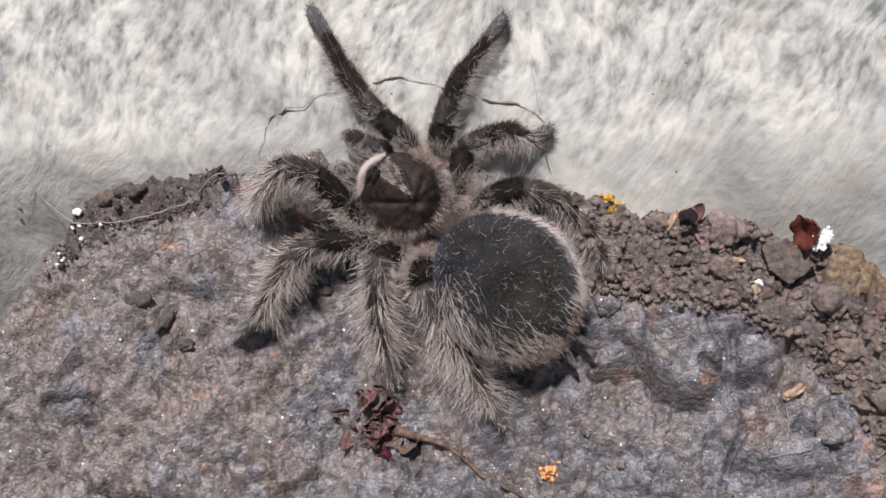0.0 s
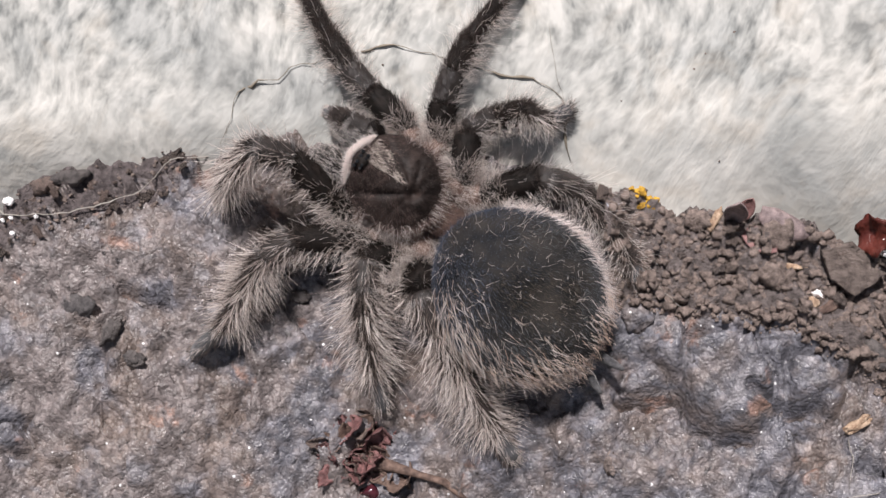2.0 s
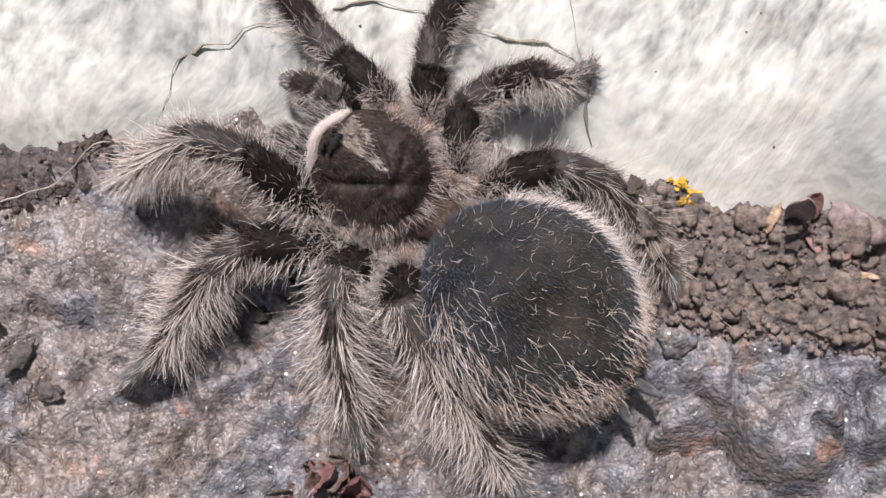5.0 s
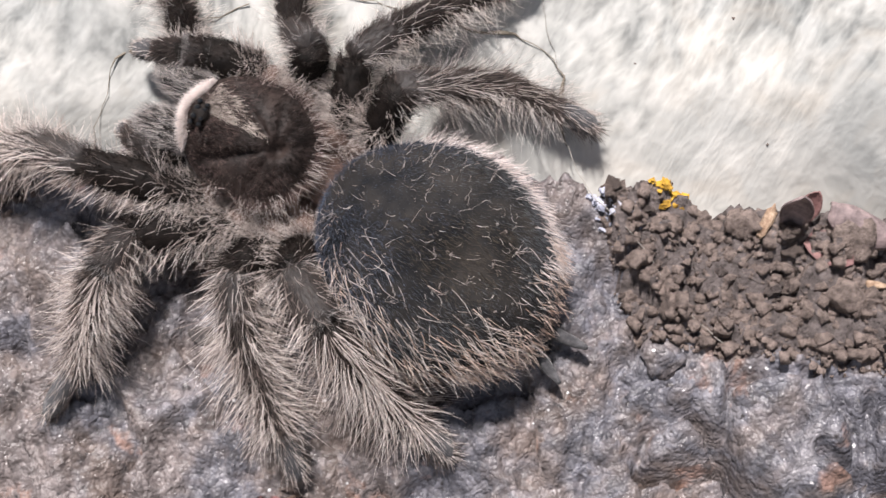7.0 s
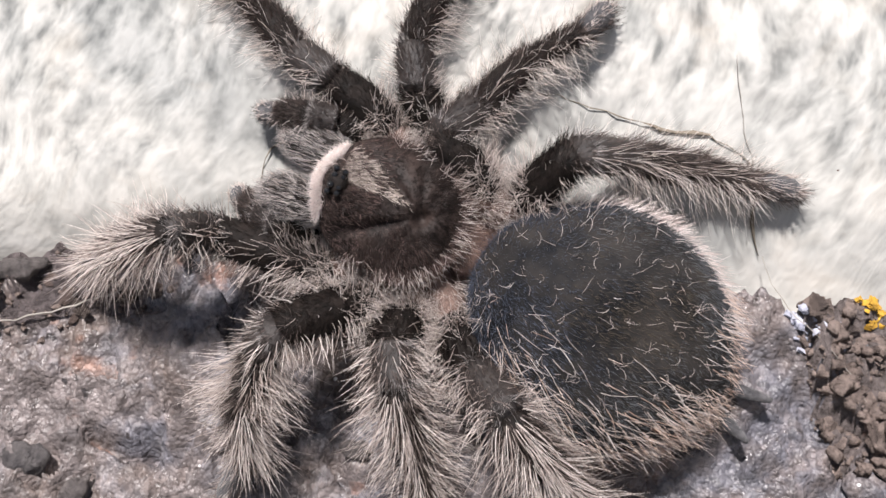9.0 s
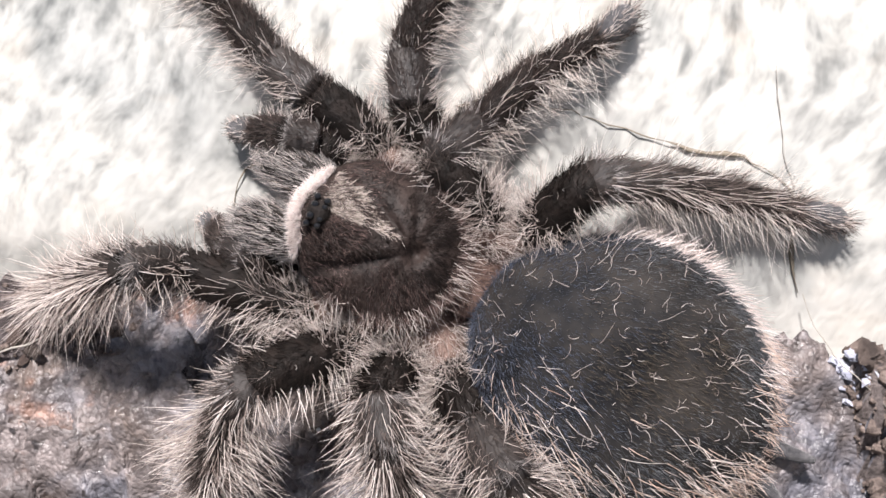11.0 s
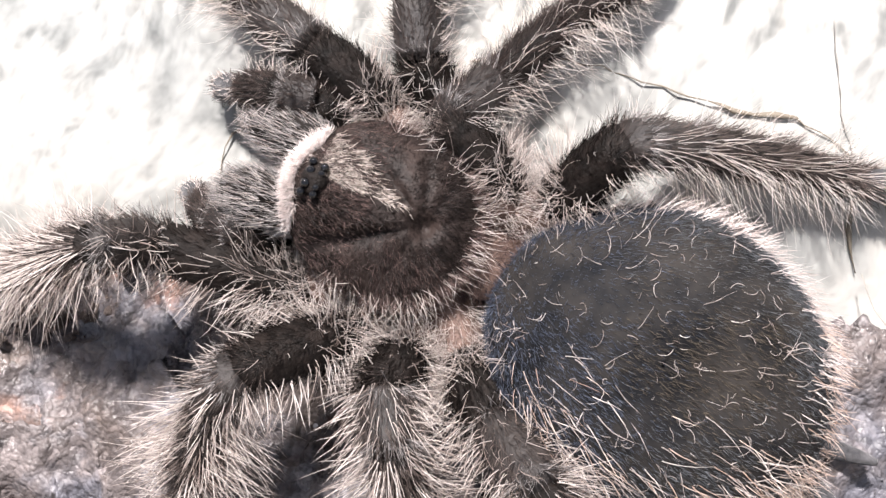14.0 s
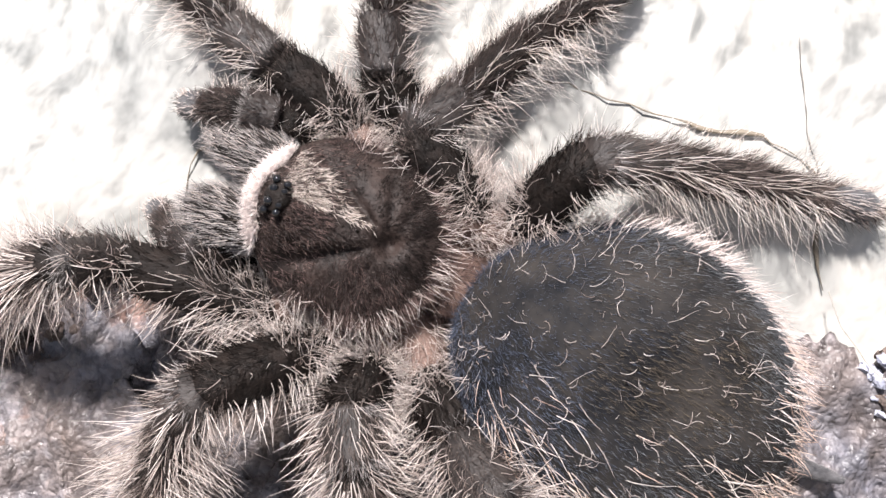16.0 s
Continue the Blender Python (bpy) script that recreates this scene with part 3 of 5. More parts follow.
def build_segment(name, length, root, seed, slim=1.0, coat=1.0, thick=1.0, short=1.0):
    """One joint of a leg along its own x axis, with its coat of bristles."""
    rs = np.random.RandomState(seed)
    t = np.linspace(-0.03, 1.03, 18)
    a = np.linspace(0, 2 * np.pi, 20, endpoint=False)
    r = segment_profile(name, length, np.clip(t, 0.0, 1.0)) * slim
    r[0] = r[-1] = 1e-5
    x = np.repeat((t * length)[None], len(a), 0)
    y, z = r[None] * np.cos(a)[:, None], r[None] * np.sin(a)[:, None] * 0.95
    skin = M_KNEE if name == "patella" else M_FOOT if name == "tarsus" else M_LEG
    ob = mesh_of(name, np.stack([x, y, z], -1).reshape(-1, 3), grid_faces(len(a), len(t), True), skin, root)
    sides, back, lo, hi, slant = COATS[name]

    def coat_of(count, spread, mat, lo, hi, slant, radius, label):
        count = int(count)
        u = rs.uniform(-0.07, 1.04, count)
        ang = spread(count)
        rad = np.stack([np.zeros(count), np.cos(ang), np.sin(ang)], -1)
        roots = rad * (segment_profile(name, length, np.clip(u, 0, 1)) * slim * 0.97)[:, None]
        roots[:, 0] = u * length
        lean = np.clip(rs.normal(slant - (0.18 if coat < 0.7 and lo > 1.3 else 0.0), 0.22, count), 0.05, 1.45)
        ways = rad * np.cos(lean)[:, None] + np.array([1.0, 0, 0]) * np.sin(lean)[:, None]
        ways += rs.normal(0, 0.10 if coat > 0.7 else 0.26, ways.shape)
        axes = np.cross(unit(ways), np.array([1.0, 0, 0])) + rs.normal(0, 0.5, ways.shape)
        size = (lo + (hi - lo) * rs.uniform(0, 1, count) ** 1.3) * 0.001 * short * (1 - (0.45 * np.clip((u - 0.7) / 0.3, 0, 1) if name == "metatarsus" else 0))
        hairs("bristles", roots, ways, size, radius * rs.uniform(0.7, 1.25, count), axes, rs.normal(0.50 if coat > 0.7 else 0.70, 0.30 if coat > 0.7 else 0.7, count), mat, ob, label, 5, 0.045 if coat > 0.7 else 0.09, rs)

    def flanks(n):
        side = rs.rand(n) < 0.5
        dip = rs.normal(-0.65 if name == "femur" else -0.35 if coat > 0.7 else -0.45, 0.50 if name == "femur" or coat < 0.7 else 0.60, n)
        dip = np.minimum(dip, 0.65 - 0.3 * rs.rand(n))
        return np.where(side, dip, np.pi - dip)
    top = lambda n: np.pi / 2 + np.where(rs.rand(n) < 0.5, 1, -1) * np.abs(rs.normal(0.70, 0.30, n))
    whole = lambda n: rs.uniform(0, 2 * np.pi, n)
    long_mat = M_PALE if coat > 0.8 else M_BACKLIT
    if name == "femur":
        n = 300
        u, ang = rs.uniform(0.0, 0.45, n), rs.uniform(-0.4, 3.5, n)
        rad = np.stack([np.zeros(n), np.cos(ang), np.sin(ang)], -1)
        at = rad * (segment_profile(name, length, u) * slim * 0.95)[:, None]
        at[:, 0] = u * length
        hairs("bristles", at, rad + np.array([0.5, 0, 0]) + rs.normal(0, 0.3, (n, 3)), rs.uniform(1.2, 3.6, n) * 0.001 * short, 0.000029 * np.ones(n), rs.normal(size=(n, 3)), rs.normal(0.4, 0.7, n), M_PALE, ob, "pale bristles at the hip", 4, 0.08, rs)
    # fur over the rounded ends, so that no joint shows bare
    n = 360 if name != "tarsus" else 60
    d = unit(rs.normal(size=(n, 3)))
    end = d[:, 0] > 0
    at = d * (segment_profile(name, length, np.where(end, 0.92, 0.08)) * slim * 0.93)[:, None]
    at[:, 0] = np.where(end, length * 0.90, length * 0.10) + d[:, 0] * length * 0.10
    bent_on = unit(d * np.array([0.5, 1, 1]) + np.array([0.75, 0, 0]) + rs.normal(0, 0.25, (n, 3)))
    hairs("bristles", at, bent_on, rs.uniform(0.7, 1.9, n) * 0.001 * short, 0.000026 * np.ones(n), rs.normal(size=(n, 3)), rs.normal(0.4, 0.4, n), M_SMOKE if name != "patella" else M_JAW_FUR, ob, "short grey fur round the joint", 3, 0.04, rs)
    if name == "tarsus":
        coat_of(sides, flanks, M_SMOKE, lo, hi, slant, 0.000030, "smoky grey foot bristles")
        coat_of(back, top, M_PALE, lo, hi, slant, 0.000026, "pale bristles")
    else:
        coat_of(0.72 * sides * (max(coat, 0.75) if name == "femur" else coat if coat > 0.7 else 1.3 * coat), flanks, long_mat, lo, hi, slant, 0.000041 * thick, "long pale bristles")
        coat_of(0.6 * back * coat ** 3, top, long_mat, lo * 0.8, hi * 0.85, min(slant + 0.30, 1.2), 0.000037 * thick, "pale bristles")
        coat_of(700 if name == "patella" else 1100, whole, M_SMOKE if name != "femur" and coat > 0.7 else M_BROWN_FUR if name != "femur" else M_BLACK_FUR, 0.6, 1.8, 1.05, 0.000026, "short dark underfur")
    return ob


def build_abdomen(root):
    rs = np.random.RandomState(21)
    A, B, C = 0.0117, 0.0110, 0.0084
    u = np.linspace(0, 2 * np.pi, 64, endpoint=False)
    v = np.linspace(-np.pi / 2 + 0.01, np.pi / 2 - 0.01, 56)

    def surface(d):
        """The skin in a direction, longer behind, with a slight waist in front."""
        p = d * np.array([A, B, C])
        p[..., 0] -= 0.0008 * (1 - d[..., 0]) - 0.0003
        f = 1 - 0.10 * np.clip(d[..., 0], 0, 1) ** 2
        p[..., 1] *= f
        p[..., 2] += 0.0006 * d[..., 0]
        p[..., 2] -= 0.0013 * np.exp(-((d[..., 0] + 0.22) ** 2 + (d[..., 1] - 0.05) ** 2) / 0.10) * (d[..., 2] > 0)
        return p

    uu, vv = np.meshgrid(u, v, indexing="ij")
    d = np.stack([np.cos(vv) * np.cos(uu), np.cos(vv) * np.sin(uu), np.sin(vv)], -1)
    p = surface(d.copy())
    p += d * (0.0005 * fbm(p[..., 0] + 0.3 * p[..., 2], p[..., 1] + 0.2 * p[..., 2], 0.005, 3))[..., None]
    ob = mesh_of("abdomen", p.reshape(-1, 3), grid_faces(len(u), len(v), True), M_ABDOMEN, root, "round black velvety abdomen")
    back = np.array([-1.0, 0, 0])

    def pelt(count, keep, mat, lo, hi, slant, radius, curl, curl_var, label, steps=3, kink=0.0, drop=0.0):
        d = unit(rs.normal(size=(count * 6, 3)))
        d = d[keep(d)][:count]
        n = len(d)
        normal = unit(d / np.array([A, B, C]))
        tang = unit(back - normal * (normal @ back)[:, None] + np.array([0, 0, -drop]) + rs.normal(0, 0.25 if curl_var < 3 else 1.2, (n, 3)))
        lean = np.clip(rs.normal(slant, 0.2, n), 0, 1.5)
        ways = normal * np.cos(lean)[:, None] + tang * np.sin(lean)[:, None]
        axes = np.cross(ways, tang) + rs.normal(0, 0.6, (n, 3)) if curl_var < 3 else normal + rs.normal(0, 0.35, (n, 3))
        hairs("bristles", surface(d.copy()) * 0.995, ways, rs.uniform(lo, hi, n) * 0.001, radius * rs.uniform(0.75, 1.2, n), axes,
              rs.normal(curl, curl_var, n), mat, ob, label, steps, kink, rs)

    upper = lambda d: d[:, 2] > -0.15
    soft = lambda d: 0.13 * rs.normal(size=len(d)) + 0.55 * fbm(d[:, 0], d[:, 1], 0.35, 3, 0.6, 40)
    # the pelt's sky sheen is put into its colour: blue in front, slate behind
    zone = lambda d: np.where(d[:, 0] + 0.35 * d[:, 1] + soft(d) > 0.16, 0, np.where(np.hypot(d[:, 0] + 0.15, d[:, 1] + 0.12) + soft(d) < 0.50, 1, 2))
    pelt(9000, lambda d: upper(d) & (zone(d) == 0), M_BLUE_SHEEN_FUR, 0.40, 0.85, 1.28, 0.000020, 0.2, 0.2, "short black velvet fur with painted blue sheen", 2)
    pelt(7000, lambda d: upper(d) & (zone(d) == 1), M_EARTH_FUR, 0.45, 0.95, 1.30, 0.000020, 0.2, 0.2, "short brown velvet fur", 2)
    pelt(11000, lambda d: upper(d) & (zone(d) == 2), M_GREY_SHEEN_FUR, 0.45, 0.95, 1.28, 0.000020, 0.2, 0.2, "short slate grey velvet fur with painted sheen", 2)
    pelt(380, lambda d: d[:, 2] > 0.30, M_PALE, 1.0, 2.2, 1.20, 0.000027, 0.0, 3.2, "sparse curly pale hairs", 9, 0.08)
    line = lambda d: np.where(d[:, 1] > 0.12, 0.76, np.where(d[:, 0] < -0.72, 0.50, 0.26))
    rim = lambda d: (d[:, 2] < line(d) + 0.12 * rs.normal(size=len(d))) & (d[:, 2] > -0.75) & (d[:, 0] < 0.75)
    pelt(1500, lambda d: rim(d) & (d[:, 1] < 0.12) & (d[:, 0] > -0.8), M_PINK_FUR, 1.2, 2.9, 0.75, 0.000033, 0.45, 0.6, "pinkish flank bristles", 4, 0.05, 0.3)
    pelt(500, lambda d: rim(d) & (d[:, 0] < -0.6), M_TAN, 1.4, 3.0, 0.85, 0.000034, 0.4, 0.5, "tan bristles of the hind end", 4, 0.06, 0.3)
    pelt(950, lambda d: rim(d) & (d[:, 1] > 0.0) & (d[:, 0] < 0.5), M_PALE, 2.0, 4.0, 1.28, 0.000036, 0.30, 0.55, "long pale flank bristles", 5, 0.07, 0.15)
    pelt(350, lambda d: rim(d) & (d[:, 1] > 0.1), M_TAN, 2.0, 3.8, 1.22, 0.000034, 0.30, 0.6, "long tan flank bristles", 5, 0.09, 0.2)
    for side in (1, -1):
        s = part("spinneret", tube([(0, 0, 0), (-0.0016, 0, 0), (-0.0030, 0, 0.0003), (-0.0042, 0, 0.0008)], (0.0007, 0.0007, 0.00055, 0.00025), 10), M_FOOT, ob, "small dark spinneret")
        s.matrix_basis = pose(-0.0134, side * 0.0012, -0.0040, 0, 0, -side * 14)
    return ob


def build_front_body(root):
    """The carapace with its eyes, jaws, joint stubs and fur; x runs forward from its middle."""
    rs = np.random.RandomState(33)

    def outline(a):
        ca, sa = np.cos(a), np.sin(a)
        x = np.where(ca > 0, 0.0079 * np.abs(ca) ** 0.55, 0.0060 * ca)
        return x, 0.0061 * sa * (1 - 0.38 * np.clip(ca, 0, 1) ** 2)

    def top(x, y):
        q = np.clip((x / np.where(x > 0, 0.0128, 0.0069)) ** 2 + (y / 0.0069) ** 2, 0, 1)
        z = 0.0010 + 0.0046 * (1 - q) ** 0.62
        head = np.exp(-((x - 0.0056) / 0.0036) ** 2 - (y / 0.0033) ** 2)
        z = z + 0.0013 * head
        ang = np.arctan2(y, x + 0.0022)
        rad = np.hypot(x + 0.0022, y)
        groove = np.zeros(np.shape(x))
        for g in (0.62, 1.25, 1.85, 2.50):
            for s in (1, -1):
                groove = groove + np.exp(-((ang - s * g) / 0.10) ** 2)
        z = z - 0.00030 * groove * step(0.0006, 0.0025, rad) * step(0.0075, 0.0050, rad)
        z = z - 0.0007 * np.exp(-((np.abs(ang) - 0.52) / 0.09) ** 2) * step(0.0006, 0.0025, rad) * step(0.0095, 0.0070, rad)
        return z - 0.0013 * np.exp(-(rad / 0.0009) ** 2)

    a = np.linspace(0, 2 * np.pi, 72, endpoint=False)
    k = np.linspace(0.02, 1, 26)
    ox, oy = outline(a)
    x, y = ox[:, None] * k[None], oy[:, None] * k[None]
    v = np.stack([x, y, top(x, y)], -1)
    under = np.stack([ox[:, None] * np.array([0.93, 0.6, 0.02]), oy[:, None] * np.array([0.93, 0.6, 0.02]), np.ones((72, 1)) * np.array([-0.0016, -0.0034, -0.0036])], -1)
    v = np.concatenate([v, under], 1)
    ob = mesh_of("carapace", v.reshape(-1, 3), grid_faces(72, v.shape[1], True), M_CARAPACE, root, "velvety brown carapace with radial grooves")

    def pelt(name, count, keep, mat, lo, hi, slant, radius, label, forward=False, steps=2, inner=0.0):
        ang = rs.uniform(-np.pi, np.pi, count * 8)
        q = np.sqrt(rs.uniform(inner ** 2, 1, count * 8))
        bx, by = outline(ang)
        px_, py_ = bx * q, by * q
        ok = np.nonzero(keep(px_, py_))[0][:count]
        px_, py_ = px_[ok], py_[ok]
        n = len(px_)
        e = 0.0002
        z = top(px_, py_)
        nrm = unit(np.stack([-(top(px_ + e, py_) - z) / e, -(top(px_, py_ + e) - z) / e, np.ones(n)], -1))
        out = np.stack([px_ + 0.0022, py_, np.zeros(n)], -1)
        if forward:
            out = np.tile(np.array([-1.0, 0, 0]), (n, 1))
        tang = unit(0.55 * unit(out) + np.array([-0.5, 0, 0]) + rs.normal(0, 0.40, (n, 3)))
        lean = np.clip(rs.normal(slant, 0.15, n), 0, 1.5)
        ways = nrm * np.cos(lean)[:, None] + tang * np.sin(lean)[:, None]
        axes = np.cross(ways, tang) + rs.normal(0, 0.4, (n, 3))
        hairs(name, np.stack([px_, py_, z], -1), ways, rs.uniform(lo, hi, n) * 0.001, radius * rs.uniform(0.7, 1.2, n), axes, rs.normal(0.3, 0.4, n), mat, ob, label, steps)

    anywhere = lambda x, y: np.ones(len(x), bool)
    patchy = lambda x, y: fbm(x, y, 0.0030, 3, 0.6, 44) + 0.06 * rs.normal(size=len(x))
    valley = lambda x, y: np.min([np.abs(np.abs(np.arctan2(y, x + 0.0022)) - g) for g in (0.55,)], 0) < 0.16
    pelt("fur", 5000, lambda x, y: valley(x, y) | (patchy(x, y) > 0.0), M_BLACK_FUR, 0.3, 0.7, 1.36, 0.000016, "short black velvet fur")
    pelt("fur", 6000, lambda x, y: ~valley(x, y) & (patchy(x, y) < 0.08), M_BROWN_FUR, 0.3, 0.8, 1.32, 0.000016, "short brown velvet fur")
    pelt("fur", 900, lambda x, y: (x < 0.002) & (patchy(x, y) < -0.04), M_ROSY_FUR, 0.4, 0.9, 1.25, 0.000016, "rosy brown fur patches")
    pelt("fur", 1100, lambda x, y: x < 0.0030, M_ROSY_FUR, 0.7, 1.6, 1.15, 0.000019, "rosy brown fringe of the rim", False, 3, 0.90)
    pelt("fur", 1500, lambda x, y: (x > 0.0020) & (np.abs(y) < 0.0055), M_ROSY_FUR, 0.5, 1.0, 1.2, 0.000020, "rosy brown fur of the head", True, 2)
    wedge = lambda x, y: (x > -0.0016) & (x < 0.0060) & (np.abs(y) < (0.0040 + 0.0012 * fbm(x, y, 0.0012, 2, 0.5, 49)) * (x + 0.0018) / 0.0080) & (np.abs(y) > 0.0004) & (fbm(x, y, 0.0016, 2, 0.5, 47) + 0.12 * rs.normal(size=len(x)) > -0.22)
    # sun sheen on one side of the head's ridge, painted as paler golden fur
    pelt("fur", 2400, lambda x, y: wedge(x, y) & (y < -0.0002), M_GOLD_SHEEN_FUR, 0.5, 1.0, 1.28, 0.000020, "golden fur between the eyes and the groove, sun sheen painted in", True, 3)
    pelt("fur", 380, lambda x, y: wedge(x, y) & (y > 0), M_BROWN_FUR, 0.6, 1.1, 1.2, 0.000034, "brown fur of the head", True)
    front = lambda x, y: (x > 0.0063) & (np.abs(y) < 0.0050)
    pelt("fur", 2600, front, M_PINK_FUR, 0.5, 1.1, 0.60, 0.000026, "white fur along the front rim", False, 2, 0.90)
    edge = lambda x, y: x < 0.0030
    pelt("bristles", 260, edge, M_PALE, 1.2, 3.2, 0.95, 0.000025, "pinkish bristles round the carapace", False, 3, 0.88)
    knob = part("eye_tubercle", lump((0.0019, 0.0023, 0.0013), 4, 3, 0.2), M_LEG, ob, "dark eye tubercle")
    knob.location = (0.0058, 0, top(np.array(0.0058), np.array(0.0)) + 0.0002)
    for ex, ey, ez, r in ((0.0062, 0.00045, 0.0054, 0.36), (0.0062, -0.00045, 0.0054, 0.36), (0.0063, 0.0011, 0.0050, 0.33), (0.0063, -0.0011, 0.0050, 0.33),
                          (0.0054, 0.0010, 0.0052, 0.30), (0.0054, -0.0010, 0.0052, 0.30), (0.0054, 0.0005, 0.0054, 0.26), (0.0054, -0.0005, 0.0054, 0.26)):
        bm = bmesh.new()
        bmesh.ops.create_uvsphere(bm, u_segments=12, v_segments=8, radius=r * 0.001)
        eye = part("eye", bm, M_EYE, ob, "glossy black eye")
        eye.location = (ex, ey, top(np.array(ex), np.array(ey)) + 0.0006)
    for side in (1, -1):
        jaw = part("chelicera", lump((0.0088, 0.0046, 0.0056), 11, 3, 0.04), M_LEG, ob, "hairy grey jaw")
        jaw.matrix_basis = pose(0.0086, side * 0.0024, 0.0018, 0, 17, side * 6)
        n = 1300
        d = unit(rs.normal(size=(n * 2, 3)))
        d = d[(d[:, 2] > -0.35)][:n]
        n = len(d)
        ways = d * 0.32 + np.array([1.0, 0, -0.1]) + rs.normal(0, 0.15, (n, 3))
        few = 420
        hairs("bristles", (d * np.array([0.0042, 0.0022, 0.0027]))[:few], ways[:few], rs.uniform(0.8, 1.9, few) * 0.001, 0.000022 * np.ones(few), rs.normal(size=(few, 3)), rs.normal(0.2, 0.3, few), M_PALE, jaw, "grey jaw bristles")
        hairs("fur", d * np.array([0.0042, 0.0022, 0.0027]), d * 0.3 + np.array([1.0, 0, 0]) + rs.normal(0, 0.2, (n, 3)), rs.uniform(0.6, 1.4, n) * 0.001, 0.000024 * np.ones(n), rs.normal(size=(n, 3)), rs.normal(0.2, 0.3, n), M_JAW_FUR, jaw, "grey jaw fur")
    waist = part("pedicel", lump((0.0062, 0.0066, 0.0050), 17, 3, 0.08), M_COXA, ob, "pinkish furry waist")
    waist.location = (-0.0074, 0, -0.0008)
    n = 700
    d = unit(rs.normal(size=(n, 3)) + np.array([0, 0, 0.8]))
    hairs("bristles", d * np.array([0.0030, 0.0032, 0.0024]), d + np.array([-0.5, 0, 0]) + rs.normal(0, 0.35, (n, 3)), rs.uniform(0.9, 2.2, n) * 0.001, 0.000024 * np.ones(n), rs.normal(size=(n, 3)), rs.normal(0.4, 0.5, n), M_ROSY_FUR, waist, "rosy fur of the waist", 3, 0.05, rs)
    for side, hips in ((1, HIPS), (-1, RIGHT_HIPS)):
        for hip in hips:
            end = Vector(hip)
            start = Vector((hip[0] * 0.5, side * 0.0025, -0.0022))
            stub = part("coxa", tube([start, start.lerp(end, 0.5), end, end + (end - start) * 0.10], (0.0017, 0.0019, 0.0018, 0.0012), 12), M_COXA, ob, "pinkish furry hip joint")
            n = 260
            f = rs.uniform(0.45, 1.05, n)
            ax = np.array((end - start).normalized())
            rad = unit(np.cross(ax, rs.normal(size=(n, 3))))
            rad[:, 2] = np.abs(rad[:, 2])
            pts = np.array(start)[None] + np.array(end - start)[None] * f[:, None] + rad * 0.0018
            hairs("bristles", pts, rad * 0.8 + ax * 0.7 + rs.normal(0, 0.25, (n, 3)), rs.uniform(1.4, 3.2, n) * 0.001, 0.000025 * np.ones(n), rs.normal(size=(n, 3)), rs.normal(0.4, 0.6, n), M_PALE, stub, "pale hip bristles", 4, 0.08, rs)
    return ob


HIPS = ((0.0036, 0.0072, -0.0006), (-0.0006, 0.0081, -0.0008), (-0.0044, 0.0080, -0.0008), (-0.0082, 0.0072, -0.0004))
RIGHT_HIPS = ((0.0036, -0.0072, -0.0006), (-0.0006, -0.0081, -0.0008), (-0.0070, -0.0049, 0.0006), (-0.0098, -0.0051, 0.0004))
LEG_GIRTH = (1.0, 1.0, 1.05, 1.15, 1.0, 0.95, 0.95, 1.0)
LEG_COAT = (1.0, 1.0, 1.0, 1.1, 0.55, 0.55, 0.66, 0.72)
LEG_HAIR = (1.10, 1.12, 1.22, 1.28, 0.82, 0.85, 0.95, 1.05)
PALP_HIP = (0.0066, 0.0046, -0.0014)
PALP_LENGTHS = (4.4, 2.6, 3.2, 3.8)
PALP_SEGMENTS = ("femur", "patella", "tibia", "tarsus")


def build_tarantula():
    root = new("tarantula")
    tagged(root, "large black and brown tarantula with pale curly bristles on rock", "tarantula")
    parts = {"front": build_front_body(root), "abdomen": build_abdomen(root)}
    for k, (lengths, rows) in enumerate(LEGS):
        for j, name in enumerate(SEGMENTS):
            parts[k, j] = build_segment(name, lengths[j] * 0.001, root, 100 + k * 7 + j, LEG_GIRTH[k], LEG_COAT[k], 0.62 if k > 3 else 1.0, LEG_HAIR[k])
    for s in (0, 1):
        for j, name in enumerate(PALP_SEGMENTS):
            parts["palp", s, j] = build_segment(name, PALP_LENGTHS[j] * 0.001, root, 300 + s * 9 + j, 0.86, 0.33, 0.65, 0.5)
    return root, parts


# ---- how the tarantula moves ----
HOLD = 4.4  # it stands still until then
FRONT_PITCH, ABDOMEN_PITCH = -4, 2
# seconds, middle of the front body, its heading on the slope, middle of the abdomen, its heading on the slope
BODY = [
    (4.4, (-0.03763, 0.02073, 0.01801), 147.4, (-0.02145, 0.00729, 0.01270), 137.7),
    (6.3, (-0.03999, 0.02203, 0.01888), 145.8, (-0.02387, 0.01026, 0.01413), 144.2),
    (6.5, (-0.04115, 0.02255, 0.01922), 149.4, (-0.02472, 0.01090, 0.01460), 143.2),
    (7, (-0.04521, 0.02376, 0.02000), 155.5, (-0.02793, 0.01359, 0.01533), 142.3),
    (7.5, (-0.04624, 0.02475, 0.02098), 157.0, (-0.02833, 0.01631, 0.01620), 151.6),
    (8, (-0.04769, 0.02542, 0.02192), 158.1, (-0.02978, 0.01746, 0.01687), 151.8),
    (8.5, (-0.04842, 0.02603, 0.02277), 158.6, (-0.03060, 0.01813, 0.01740), 150.6),
    (9, (-0.04868, 0.02594, 0.02265), 159.0, (-0.03053, 0.01805, 0.01727), 151.2),
]
